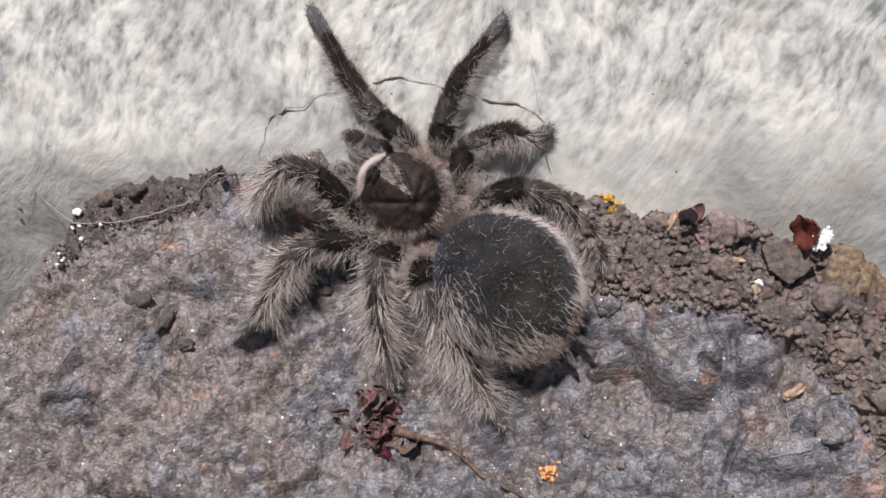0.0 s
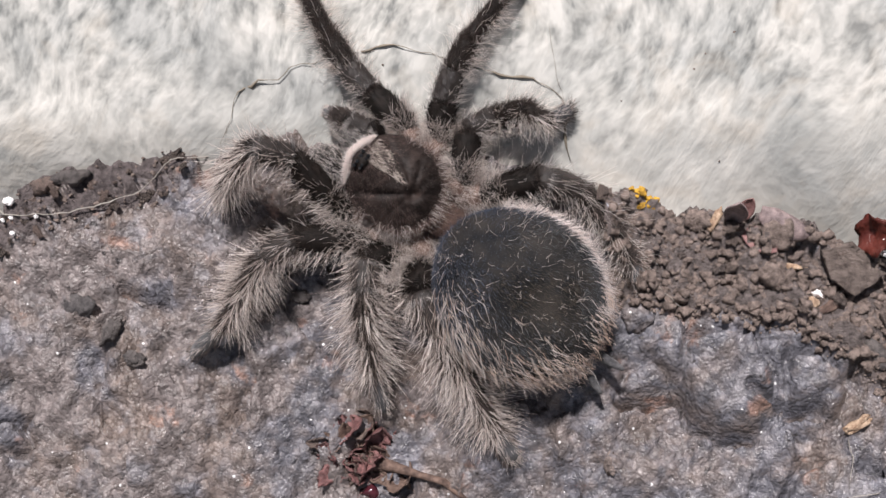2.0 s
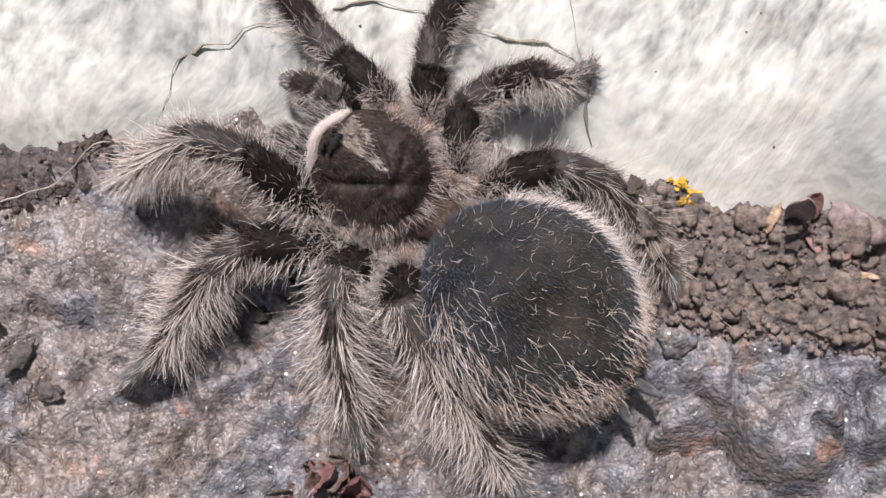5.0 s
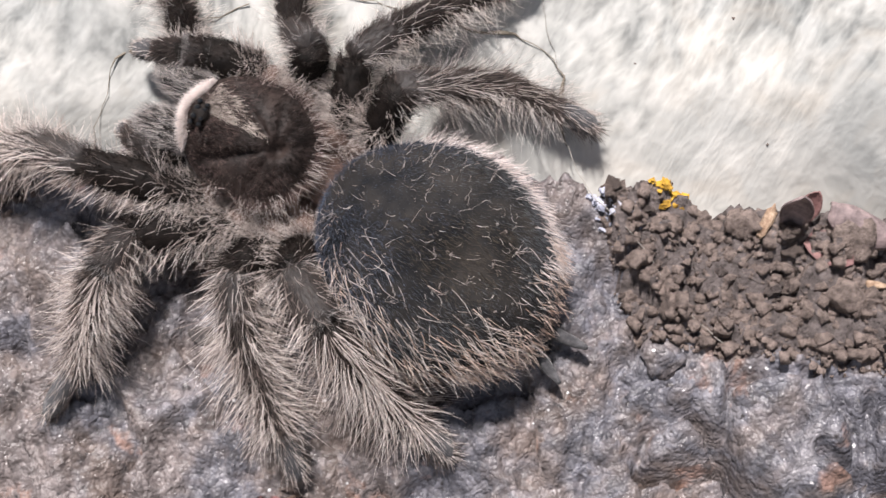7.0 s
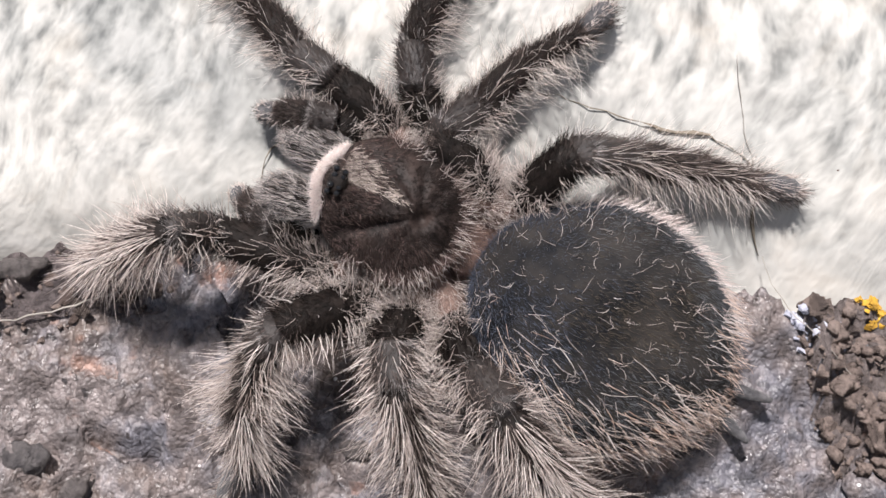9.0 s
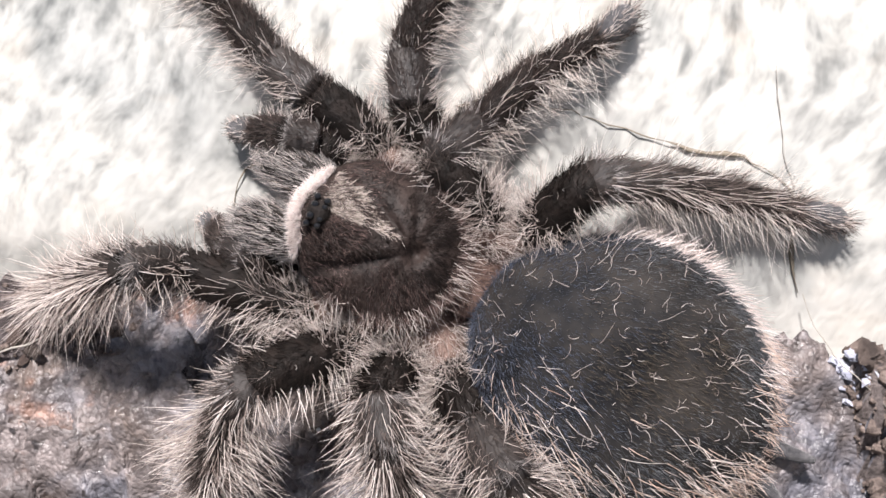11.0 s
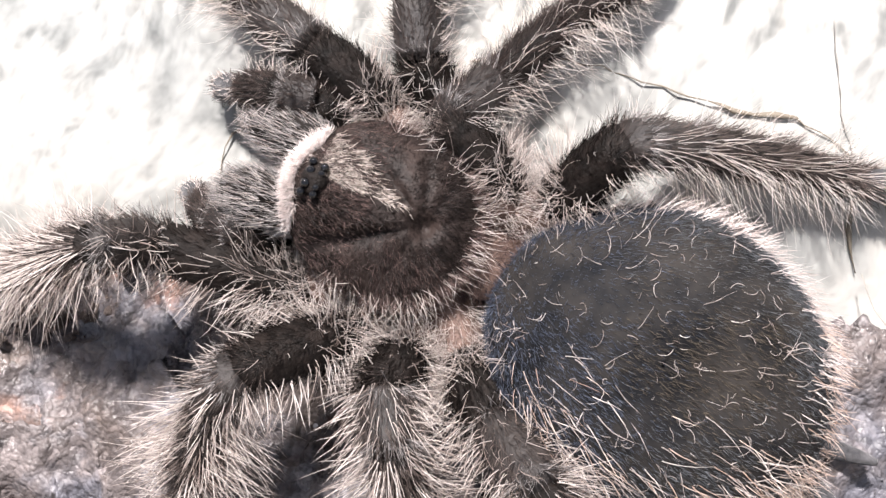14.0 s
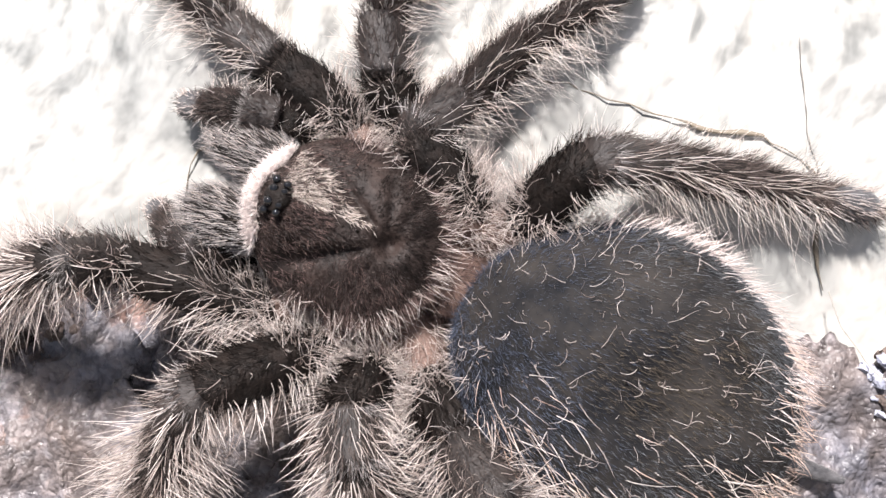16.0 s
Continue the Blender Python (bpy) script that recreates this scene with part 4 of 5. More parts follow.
# for each leg, lengths in mm, then rows: seconds, heading and rise of femur, patella, tibia, metatarsus and tarsus
LEFT_FIRST = ((12.29, 5.70, 8.14, 6.17, 4.04), [
    (4.4, 163.0, 51.9, 199.3, 36.7, 162.1, -52.1, 159.3, -66.1, 175.5, -73.8),
    (6.3, 251.0, 74.4, 137.3, -3.6, 144.0, 2.0, 164.8, 21.2, 159.7, 42.7),
    (6.5, 233.4, 71.4, 149.4, 6.4, 167.2, 15.0, 173.3, 19.4, 174.4, 38.1),
    (7, 188.7, 32.1, 152.7, -2.3, 154.8, -26.5, 167.4, -17.5, 164.7, -22.8),
    (7.5, 193.9, 36.3, 155.1, -22.6, 156.4, -19.5, 163.4, -22.0, 169.7, -17.8),
    (8, 189.6, 48.0, 166.0, -17.4, 157.3, -29.1, 162.5, -35.6, 168.4, -21.6),
    (8.5, 176.1, 19.1, 239.6, 40.5, 157.1, -38.0, 150.6, -43.8, 160.6, -48.8),
    (9, 175.1, 19.2, 237.1, 41.5, 159.2, -37.6, 152.5, -44.5, 160.1, -48.2),
])
LEFT_SECOND = ((11.01, 5.12, 4.96, 7.15, 7.17), [
    (4.4, -173.5, 7.2, -151.2, -20.1, -132.6, -34.0, -134.3, -42.4, -161.9, -42.2),
    (6.3, -150.9, 16.1, -155.0, -42.9, -123.7, -35.0, -162.3, -58.6, -163.8, -35.1),
    (6.5, -167.9, 3.5, -118.2, -1.9, -134.7, -47.1, -152.1, -61.2, -153.8, -37.5),
    (7, -168.3, 4.6, -110.9, -1.7, -138.9, -55.9, -140.5, -63.6, -135.7, -41.8),
    (7.5, -145.7, 21.2, -158.0, -52.4, -130.8, -58.9, -135.8, -65.0, -130.7, -38.5),
    (8, -140.7, 18.2, -154.2, -53.9, -121.3, -58.7, -137.9, -70.7, -127.5, -40.0),
    (8.5, -138.1, 19.3, -178.3, -60.0, -98.6, -20.0, -145.8, -83.6, -145.1, -56.6),
    (9, -135.7, 23.3, -179.3, -60.1, -101.1, -20.2, -146.4, -82.2, -149.7, -62.0),
])
LEFT_THIRD = ((5.26, 4.21, 5.84, 7.10, 5.87), [
    (4.4, -139.0, 23.0, -92.6, -17.8, -85.6, -54.2, -73.9, -60.1, -69.6, -61.9),
    (6.3, -115.4, 25.7, -93.1, -6.9, -83.1, -77.3, -70.0, -52.9, -64.6, -64.5),
    (6.5, -108.6, 34.6, -117.7, -45.6, -76.8, -65.3, -66.4, -45.1, -61.6, -55.2),
    (7, -123.7, -1.6, -88.9, -33.9, -67.2, -40.6, -60.8, -45.0, -57.8, -62.6),
    (7.5, -125.9, 17.4, -74.6, -14.5, -65.0, -11.2, -83.6, -86.1, -59.9, -89.0),
    (8, -108.7, 24.3, -76.9, 0.6, -66.3, -37.8, -79.4, -81.5, -57.8, -88.4),
    (8.5, -108.9, 16.6, -78.5, -16.0, -49.4, -72.5, -63.2, -66.8, -50.5, -43.3),
    (9, -106.0, 16.3, -78.1, -16.9, -49.2, -73.2, -62.3, -66.3, -48.8, -41.7),
])
LEFT_FOURTH = ((5.85, 7.11, 7.27, 8.70, 4.41), [
    (4.4, -87.0, 13.6, -50.1, -50.5, -51.2, -42.0, -50.8, -40.3, -41.7, -43.9),
    (6.3, -97.6, 56.0, -62.9, -10.3, -20.1, -63.1, -23.0, -62.0, -36.1, -40.4),
    (6.5, -106.0, 52.8, -61.0, -17.1, -25.7, -58.4, -30.8, -55.1, -32.5, -48.3),
    (7, -95.0, 23.3, -56.3, -5.9, -17.3, -62.0, -21.1, -54.0, -31.7, -36.6),
    (7.5, -72.3, 8.6, -58.0, 10.5, -23.8, -62.3, -10.9, -60.8, -26.1, -35.0),
    (8, -63.2, -3.3, -64.2, 18.3, -23.8, -56.8, 0.7, -60.2, -27.4, -36.2),
    (8.5, -67.2, -0.9, -63.2, 19.7, -19.4, -60.1, -0.0, -56.1, -7.2, -34.8),
    (9, -63.0, -2.0, -64.1, 14.8, -22.5, -58.2, -4.7, -55.6, -8.4, -34.7),
])
RIGHT_FIRST = ((7.62, 4.78, 4.85, 6.34, 5.43), [
    (4.4, 149.1, 31.3, -5079.6, 147.6, 133.3, 37.6, 127.9, 42.7, 129.4, 39.4),
    (6.3, 172.1, 44.4, -5100.5, 215.5, 144.5, 49.6, 142.6, 36.0, 145.4, 29.5),
    (6.5, 183.4, 34.7, -5108.2, 206.8, 133.4, 56.2, 141.7, 35.5, 149.4, 26.9),
    (7, 193.0, 29.5, -5103.3, 213.0, 93.4, 66.3, 135.9, 35.1, 145.9, 30.6),
    (7.5, 190.9, 26.1, -5082.8, 212.2, 142.7, 51.5, 129.5, 42.8, 147.0, 26.8),
    (8, 159.5, 37.0, -5073.1, 151.9, 141.7, 33.7, 144.9, 35.6, 145.5, 29.5),
    (8.5, 165.3, 38.7, -5074.3, 166.3, 142.2, 32.2, 150.9, 33.8, 146.8, 29.2),
    (9, 165.6, 38.6, -5075.3, 165.8, 140.4, 33.5, 149.9, 34.7, 146.3, 29.5),
])
RIGHT_SECOND = ((5.39, 4.64, 4.73, 6.63, 4.75), [
    (4.4, 79.9, 46.7, 67.1, 42.6, 51.9, 38.9, 40.5, 35.6, 43.2, 35.1),
    (6.3, 114.0, 67.9, 131.1, -14.1, 26.8, 48.8, 64.9, 43.0, 22.6, 17.1),
    (6.5, 182.1, 52.5, 111.8, -14.8, 62.2, 54.5, 63.2, 48.7, 29.3, 21.6),
    (7, 148.0, 107.8, 120.7, -7.9, 91.7, 44.9, 89.6, 52.5, 31.0, 24.9),
    (7.5, 254.2, 97.4, 136.3, -9.9, 86.0, 57.0, 67.9, 49.9, 28.2, 20.7),
    (8, 333.8, 120.9, 106.7, 27.6, 50.6, 46.8, 44.6, 41.9, 28.8, 20.3),
    (8.5, 325.2, 121.5, 98.6, 39.0, 55.6, 43.3, 45.1, 40.6, 32.5, 26.2),
    (9, 324.5, 119.3, 96.0, 38.1, 54.2, 42.1, 45.0, 40.6, 33.0, 27.0),
])
RIGHT_THIRD = ((7.51, 5.21, 6.04, 5.89, 3.70), [
    (4.4, 86.2, 39.7, 43.2, -10.5, -23.8, 36.1, 34.7, -51.8, 21.9, 25.7),
    (6.3, 91.0, 42.3, 54.9, 10.1, 2.2, 42.2, 35.1, -9.4, 33.4, 33.1),
    (6.5, 88.9, 50.8, 55.1, -1.8, 11.7, 33.2, 25.4, -0.1, 26.7, 25.0),
    (7, 74.6, 56.1, 46.0, 4.5, 19.5, 11.5, 15.9, 13.0, 20.0, 12.3),
    (7.5, 61.2, 50.6, 41.9, 10.6, 14.6, 6.5, 7.2, 1.8, 15.5, 6.8),
    (8, 79.0, 64.8, 47.1, -2.8, 21.0, 10.2, 8.7, 3.7, 10.7, 0.0),
    (8.5, 153.1, 45.2, 52.1, 0.0, 35.6, 26.1, 14.8, 23.6, 37.8, 18.5),
    (9, 153.8, 44.6, 49.8, -1.3, 35.6, 26.3, 17.2, 25.6, 38.7, 19.8),
])
RIGHT_FOURTH = ((8.73, 7.22, 6.80, 6.20, 4.28), [
    (4.4, 2.9, 24.0, 18.2, -39.0, -38.4, -27.5, -57.0, -31.7, -57.1, -39.4),
    (6.3, 6.4, 20.5, 16.1, -37.1, -38.8, -23.5, -53.8, -32.2, -61.0, -37.3),
    (6.5, 4.4, 11.6, 4.6, -30.6, -40.4, -26.1, -58.9, -33.4, -71.8, -40.9),
    (7, -9.8, 65.4, 54.1, -34.9, 17.6, -17.2, -18.7, -14.6, -15.2, -26.8),
    (7.5, 4.5, 45.7, 47.9, -41.3, 1.4, -10.1, -16.0, -4.5, 6.7, -22.4),
    (8, 2.5, 53.9, 43.4, -37.4, 7.8, -13.4, -11.7, -4.3, 8.1, -20.0),
    (8.5, 1.6, 55.3, 36.7, -34.9, 5.0, -17.3, -5.7, -10.5, 1.6, -19.2),
    (9, -3.9, 55.2, 37.1, -33.3, 6.4, -17.5, -5.0, -11.5, 2.7, -18.6),
])
LEGS = (LEFT_FIRST, LEFT_SECOND, LEFT_THIRD, LEFT_FOURTH, RIGHT_FIRST, RIGHT_SECOND, RIGHT_THIRD, RIGHT_FOURTH)
# feelers: heading and rise of four joints in the space of the front body
PALPS = (
    [(4.4, -11, 60, 29, -21, 40, -55, 50, -62), (6.5, -5, 55, 10, -25, 0, -50, 0, -55), (8.0, -1, 55, 2, -33, -20, -52, -5, -57), (9.0, 8, 40, -1, -33, -19, -50, -15, -55)],
    [(4.4, 29, 66, 8, 14, 5, -44, 9, -58), (6.5, -30, 60, 14, 31, 18, -35, 14, -32), (8.0, -17, 57, 18, 13, 12, -28, -1, -36), (9.0, -18, 60, 10, 15, 12, -36, 8, -46)],
)


TARANTULA, PARTS = build_tarantula()


# ---- loose things on the boulder ----
def build_soil():
    xs, ys = np.arange(-0.108, 0.058, 0.00042), np.arange(-0.034, 0.040, 0.00042)
    x, y = np.meshgrid(xs, ys, indexing="ij")
    cover = soil_cover(x, y)
    z = rock_height(x, y) + 0.0014 * (cover - 0.45) + cover * np.where(x < -0.05, 0.35, 1.0) * (0.0022 * fbm(x, y, 0.0036, 4, 0.6, 17) + 0.0012 * fbm(x, y, 0.0012, 2, 0.5, 18)) - np.where(x < -0.05, 0.0004, 0.0)
    v = np.stack([x, y, z], -1).reshape(-1, 3)
    f = grid_faces(len(xs), len(ys))
    f = f[cover.reshape(-1)[f].max(1) > 0.15]
    used, f = np.unique(f, return_inverse=True)
    ob = mesh_of("soil", v[used], f.reshape(-1, 4), M_SOIL)
    tagged(ob, "dark crumbly soil lying on the boulder", "soil", kind="stuff")


def soil_spots(count, seed, lo=0.55):
    rs = np.random.RandomState(seed)
    x = np.where(rs.rand(count * 12) < 0.88, rs.uniform(-0.011, 0.050, count * 12), rs.uniform(-0.104, -0.068, count * 12))
    y = rs.uniform(-0.03, 0.032, count * 12)
    room = np.interp(x, EDGE_X, EDGE_Y) - y
    ok = np.nonzero((soil_cover(x, y) > lo) & (room > (0.0010 if lo > 0.6 else -0.0002)))[0][:count]
    return x[ok], y[ok], rs


def chip(size, seed, jitter=0.20):
    """A bmesh of a small angular fragment with eight uneven corners."""
    rs = np.random.RandomState(seed)
    bm = bmesh.new()
    bmesh.ops.create_cube(bm, size=1.0)
    turn = Euler((rs.uniform(-0.5, 0.5), rs.uniform(-0.5, 0.5), rs.uniform(0, 6.28))).to_matrix()
    for v in bm.verts:
        p = v.co * 0.9 + Vector(rs.uniform(-jitter, jitter, 3))
        v.co = turn @ Vector((p.x * size[0], p.y * size[1], p.z * size[2]))
    bmesh.ops.triangulate(bm, faces=bm.faces)
    return bm


def build_crumbs():
    x, y, rs = soil_spots(8000, 41, 0.06)
    shapes = []
    for k in range(9):
        bm = chip((1.15, 0.85, 0.6), 60 + k)
        bm.verts.ensure_lookup_table()
        shapes.append((np.array([v.co[:] for v in bm.verts]), np.array([[v.index for v in f.verts] for f in bm.faces])))
        bm.free()
    verts, faces, start = [], [], 0
    for k in range(len(x)):
        v, f = shapes[k % 9]
        size = (0.00022 + 0.0013 * rs.rand() ** 5.0) * (0.5 if x[k] < -0.05 else 1.0)
        a = rs.uniform(0, 6.28)
        turn = np.array([[math.cos(a), -math.sin(a), 0], [math.sin(a), math.cos(a), 0], [0, 0, 1]])
        p = v @ turn.T * size + np.array([x[k], y[k], put_on_rock(x[k], y[k]) + 0.0005 * min(1.0, float(soil_cover(np.array(x[k]), np.array(y[k]))) * 1.2) + 0.12 * size])
        verts.append(p)
        faces.append(f + start)
        start += len(v)
    ob = mesh_of("soil_crumbs", np.concatenate(verts), np.concatenate(faces), M_SOIL, smooth=False)
    tagged(ob, "scattered small dark soil crumbs", "soil", kind="stuff")


def build_clods():
    x, y, rs = soil_spots(70, 43, 0.7)
    made = []
    for k in range(6):
        ob = part("soil_clod", lump((1.05, 0.80, 0.62), 80 + k, 3, 0.75), M_SOIL)
        tagged(ob, "rounded dark brown clod of dry soil", "soil clod", "clods on the boulder")
        made.append(ob)
    for k in range(len(x)):
        size = (0.0010 + 0.0016 * rs.rand() ** 1.6) * (0.6 if x[k] < -0.05 else 1.0)
        m = Matrix.LocRotScale((x[k], y[k], put_on_rock(x[k], y[k]) + 0.0004 + 0.22 * size), Euler((rs.uniform(-0.4, 0.4), rs.uniform(-0.4, 0.4), rs.uniform(0, 6.28))), None)
        src = made[k % 6]
        ob = src if k < 6 else copy_thing(src, m)
        ob.matrix_basis = m
        ob.scale = (size, size, size)


def stone(name, x, y, size, seed, label, mat=None, category="stone", turn=0.0, tilt=0.0, sink=0.25, rough=0.4):
    ob = part(name, lump(size, seed, 3, rough), mat or M_STONE)
    ob.matrix_basis = on_slope(x, y, put_on_rock(x, y) + size[2] * (0.5 - sink), tilt, 0, turn)
    return tagged(ob, label, category)


def leaf(length, width, curl, cup, thick, seed, jag=0.0):
    """A bmesh of a dry curled leaf or petal along x, with thickness."""
    rs = np.random.RandomState(seed)
    bm = bmesh.new()
    n, m = 12, 7
    rows = {1: [], -1: []}
    for side in (1, -1):
        for i in range(n):
            t = i / (n - 1)
            w = width * 0.5 * (math.sin(math.pi * min(1.0, 0.12 + 0.88 * t)) ** 0.7 + 0.04) * (1 + jag * rs.uniform(-0.3, 0.3))
            row = []
            for j in range(m):
                s = 2 * j / (m - 1) - 1
                a = curl * t
                x = length * (math.sin(a) / curl if abs(curl) > 0.05 else t)
                z = length * ((1 - math.cos(a)) / curl if abs(curl) > 0.05 else 0) + cup * w * s * s
                z += (0.06 + 0.22 * min(jag, 1)) * width * noise.noise(Vector((t * 4, s * 2, seed * 3.3)))
                row.append(bm.verts.new((x, w * s, z + side * thick * 0.5)))
            rows[side].append(row)
    for side in (1, -1):
        for i in range(n - 1):
            for j in range(m - 1):
                q = [rows[side][i][j], rows[side][i + 1][j], rows[side][i + 1][j + 1], rows[side][i][j + 1]]
                bm.faces.new(q if side == 1 else q[::-1])
    ring = lambda r: [q[0] for q in r] + r[-1][1:] + [q[-1] for q in r[::-1]][1:] + r[0][::-1][1:-1]
    up, lo = ring(rows[1]), ring(rows[-1])
    for k in range(len(up)):
        k2 = (k + 1) % len(up)
        bm.faces.new((up[k2], up[k], lo[k], lo[k2]))
    bmesh.ops.recalc_face_normals(bm, faces=bm.faces)
    return bm


def dry_leaf(name, x, y, args, mat, label, category, turn, tilt=0.0, roll=0.0, lift=0.0008):
    ob = part(name, leaf(*args), mat)
    ob.matrix_basis = on_slope(x, y, put_on_rock(x, y) + lift, roll, tilt, turn)
    return tagged(ob, label, category)


def build_stones():
    stone("pebble", -0.0862, 0.0100, (0.0052, 0.0042, 0.0030), 3, "dark grey angular pebble on the boulder", turn=20)
    stone("pebble", -0.0812, 0.0073, (0.0050, 0.0026, 0.0024), 5, "narrow dark grey stone chip on the boulder", turn=55)
    stone("pebble", -0.0774, 0.0036, (0.0034, 0.0026, 0.0018), 6, "small dark pebble half sunk in rock", turn=-10)
    stone("pebble", -0.0530, 0.0119, (0.0030, 0.0022, 0.0016), 7, "small brown pebble on the boulder")
    stone("pebble", -0.0050, 0.0088, (0.0050, 0.0044, 0.0026), 8, "rounded blue-grey pebble by the soil", M_ROCK, turn=30, sink=0.45)
    stone("pebble", -0.0503, -0.0052, (0.0026, 0.0024, 0.0020), 9, "small round pebble beside the dried flower")
    stone("pebble", -0.0085, -0.0078, (0.0019, 0.0034, 0.0014), 10, "dark oval grain on the boulder", M_SOIL, turn=10)
    stone("pebble", -0.0025, -0.0121, (0.0020, 0.0016, 0.0012), 12, "tiny dark round grain on the boulder", M_SOIL)
    stone("stone", 0.0300, 0.0092, (0.0058, 0.0050, 0.0044), 14, "rounded dark brown stone in the soil", M_SOIL, sink=0.1, rough=0.15)
    stone("stone", 0.0136, 0.0177, (0.0050, 0.0044, 0.0038), 16, "rough dark lump in the soil", M_SOIL, sink=0.1)
    stone("stone", 0.0031, 0.0194, (0.0034, 0.0030, 0.0026), 17, "rounded brown stone in the soil", M_SOIL, sink=0.1)
    stone("stone", 0.0127, 0.0130, (0.0040, 0.0036, 0.0030), 18, "rounded grey-brown stone in the soil", M_SOIL, sink=0.1, rough=0.12)
    stone("stone", 0.0269, 0.0048, (0.0026, 0.0062, 0.0022), 19, "long dark stone splinter in the soil", M_STONE, turn=35, sink=0.1)
    stone("stone", 0.0337, 0.0034, (0.0050, 0.0042, 0.0036), 20, "brown stone in the soil", M_SOIL, sink=0.1)
    stone("stone", 0.0393, -0.0034, (0.0060, 0.0048, 0.0040), 22, "reddish brown stone in the soil", M_SOIL, sink=0.1)
    stone("stone", 0.0311, -0.0078, (0.0060, 0.0045, 0.0030), 24, "flat grey stone beside the soil", M_ROCK, sink=0.3)
    stone("stone", -0.0884, 0.0253, (0.0062, 0.0028, 0.0024), 25, "flat dark stone on the back rim", M_STONE, turn=8, sink=0.05)
    stone("stone", -0.0920, 0.0236, (0.0034, 0.0026, 0.0022), 26, "reddish stone on the back rim", M_BROWNLEAF, turn=30, sink=0.1)
    stone("white_crumb", 0.0193, 0.0120, (0.0019, 0.0012, 0.0009), 27, "small chalk white crumb on soil", M_WHITE, "crumb", sink=-0.3, rough=0.9, turn=-40)
    stone("white_crumb", 0.0150, 0.0097, (0.0006, 0.0006, 0.0005), 28, "tiny chalk white crumb on soil", M_WHITE, "crumb", sink=-0.9)
    stone("white_crumb", -0.0971, 0.0219, (0.0016, 0.0013, 0.0014), 29, "small white crumb on the back rim", M_WHITE, "crumb", sink=-0.3)
    stone("ochre_crumb", 0.0181, 0.0106, (0.0024, 0.0018, 0.0014), 31, "ochre stained crumb on soil", M_STRAW, "crumb", sink=0.0)


def clump(bm, at, size, seed, rough=0.7):
    """Adds one angular crumb to a bmesh."""
    b2 = chip(size, seed, 0.28)
    for v in b2.verts:
        v.co += Vector(at)
    me = bpy.data.meshes.new("clump")
    b2.to_mesh(me)
    b2.free()
    bm.from_mesh(me)
    bpy.data.meshes.remove(me)


def slab(outline, thick, seed):
    """A bmesh of a broken flat stone with that outline, uneven on top and split at its sides."""
    rs = np.random.RandomState(seed)
    rim = []
    for (x0, y0), (x1, y1) in zip(outline, outline[1:] + outline[:1]):
        for k in range(6):
            u = k / 6
            rim.append((x0 + (x1 - x0) * u + rs.normal(0, 0.00010), y0 + (y1 - y0) * u + rs.normal(0, 0.00010)))
    cx, cy = sum(p[0] for p in rim) / len(rim), sum(p[1] for p in rim) / len(rim)
    bm = bmesh.new()
    rings = []
    for f, z in ((0.93, -0.5), (1.0, -0.2), (0.985, 0.15), (0.99, 0.40), (0.95, 0.5), (0.75, 0.54), (0.5, 0.55), (0.25, 0.55)):
        ring = []
        for x, y in rim:
            px_, py_ = cx + (x - cx) * f, cy + (y - cy) * f
            dz = noise.noise(Vector((px_, py_, seed * 0.01)) * 700) * 0.00022 + noise.noise(Vector((px_, py_, seed * 0.01)) * 260) * 0.0004
            ring.append(bm.verts.new((px_, py_, z * thick + dz * (1.5 if z > 0.3 else 0.6))))
        rings.append(ring)
    n = len(rim)
    for r0, r1 in zip(rings, rings[1:]):
        for k in range(n):
            bm.faces.new((r0[k], r0[(k + 1) % n], r1[(k + 1) % n], r1[k]))
    bm.faces.new(rings[-1])
    bm.faces.new(rings[0][::-1])
    return bm


def build_slab():
    x, y = 0.0236, 0.0145
    ob = part("stone", slab([(-0.0042, 0.0026), (-0.0001, 0.0038), (0.0026, 0.0012), (0.0044, -0.0004), (0.0002, -0.0038), (-0.0030, -0.0012)], 0.0022, 15), M_SLATE, smooth=False)
    ob.matrix_basis = on_slope(x, y, put_on_rock(x, y) + 0.0026, 6, -2, 0)
    tagged(ob, "broad flat dark slate chip lying on soil", "stone")
    xs, ys = np.arange(0.026, 0.046, 0.0003), np.arange(0.002, 0.026, 0.0003)
    x, y = np.meshgrid(xs, ys, indexing="ij")
    cover = step(1.15, 0.75, np.hypot((x - 0.0345) / 0.0055, (y - 0.0135) / 0.0048) + 1.1 * fbm(x, y, 0.0035, 3, 0.6, 50))
    z = rock_height(x, y) + 0.0005 + 0.0024 * (cover - 0.4) + cover * 0.0032 * fbm(x, y, 0.0016, 4, 0.65, 51)
    f = grid_faces(len(xs), len(ys))
    f = f[cover.reshape(-1)[f].max(1) > 0.2]
    used, f = np.unique(f, return_inverse=True)
    ob = mesh_of("moss_crust", np.stack([x, y, z], -1).reshape(-1, 3)[used], f.reshape(-1, 4), M_OCHRE)
    tagged(ob, "ochre mossy crust on the soil by the wall", "moss", kind="stuff")


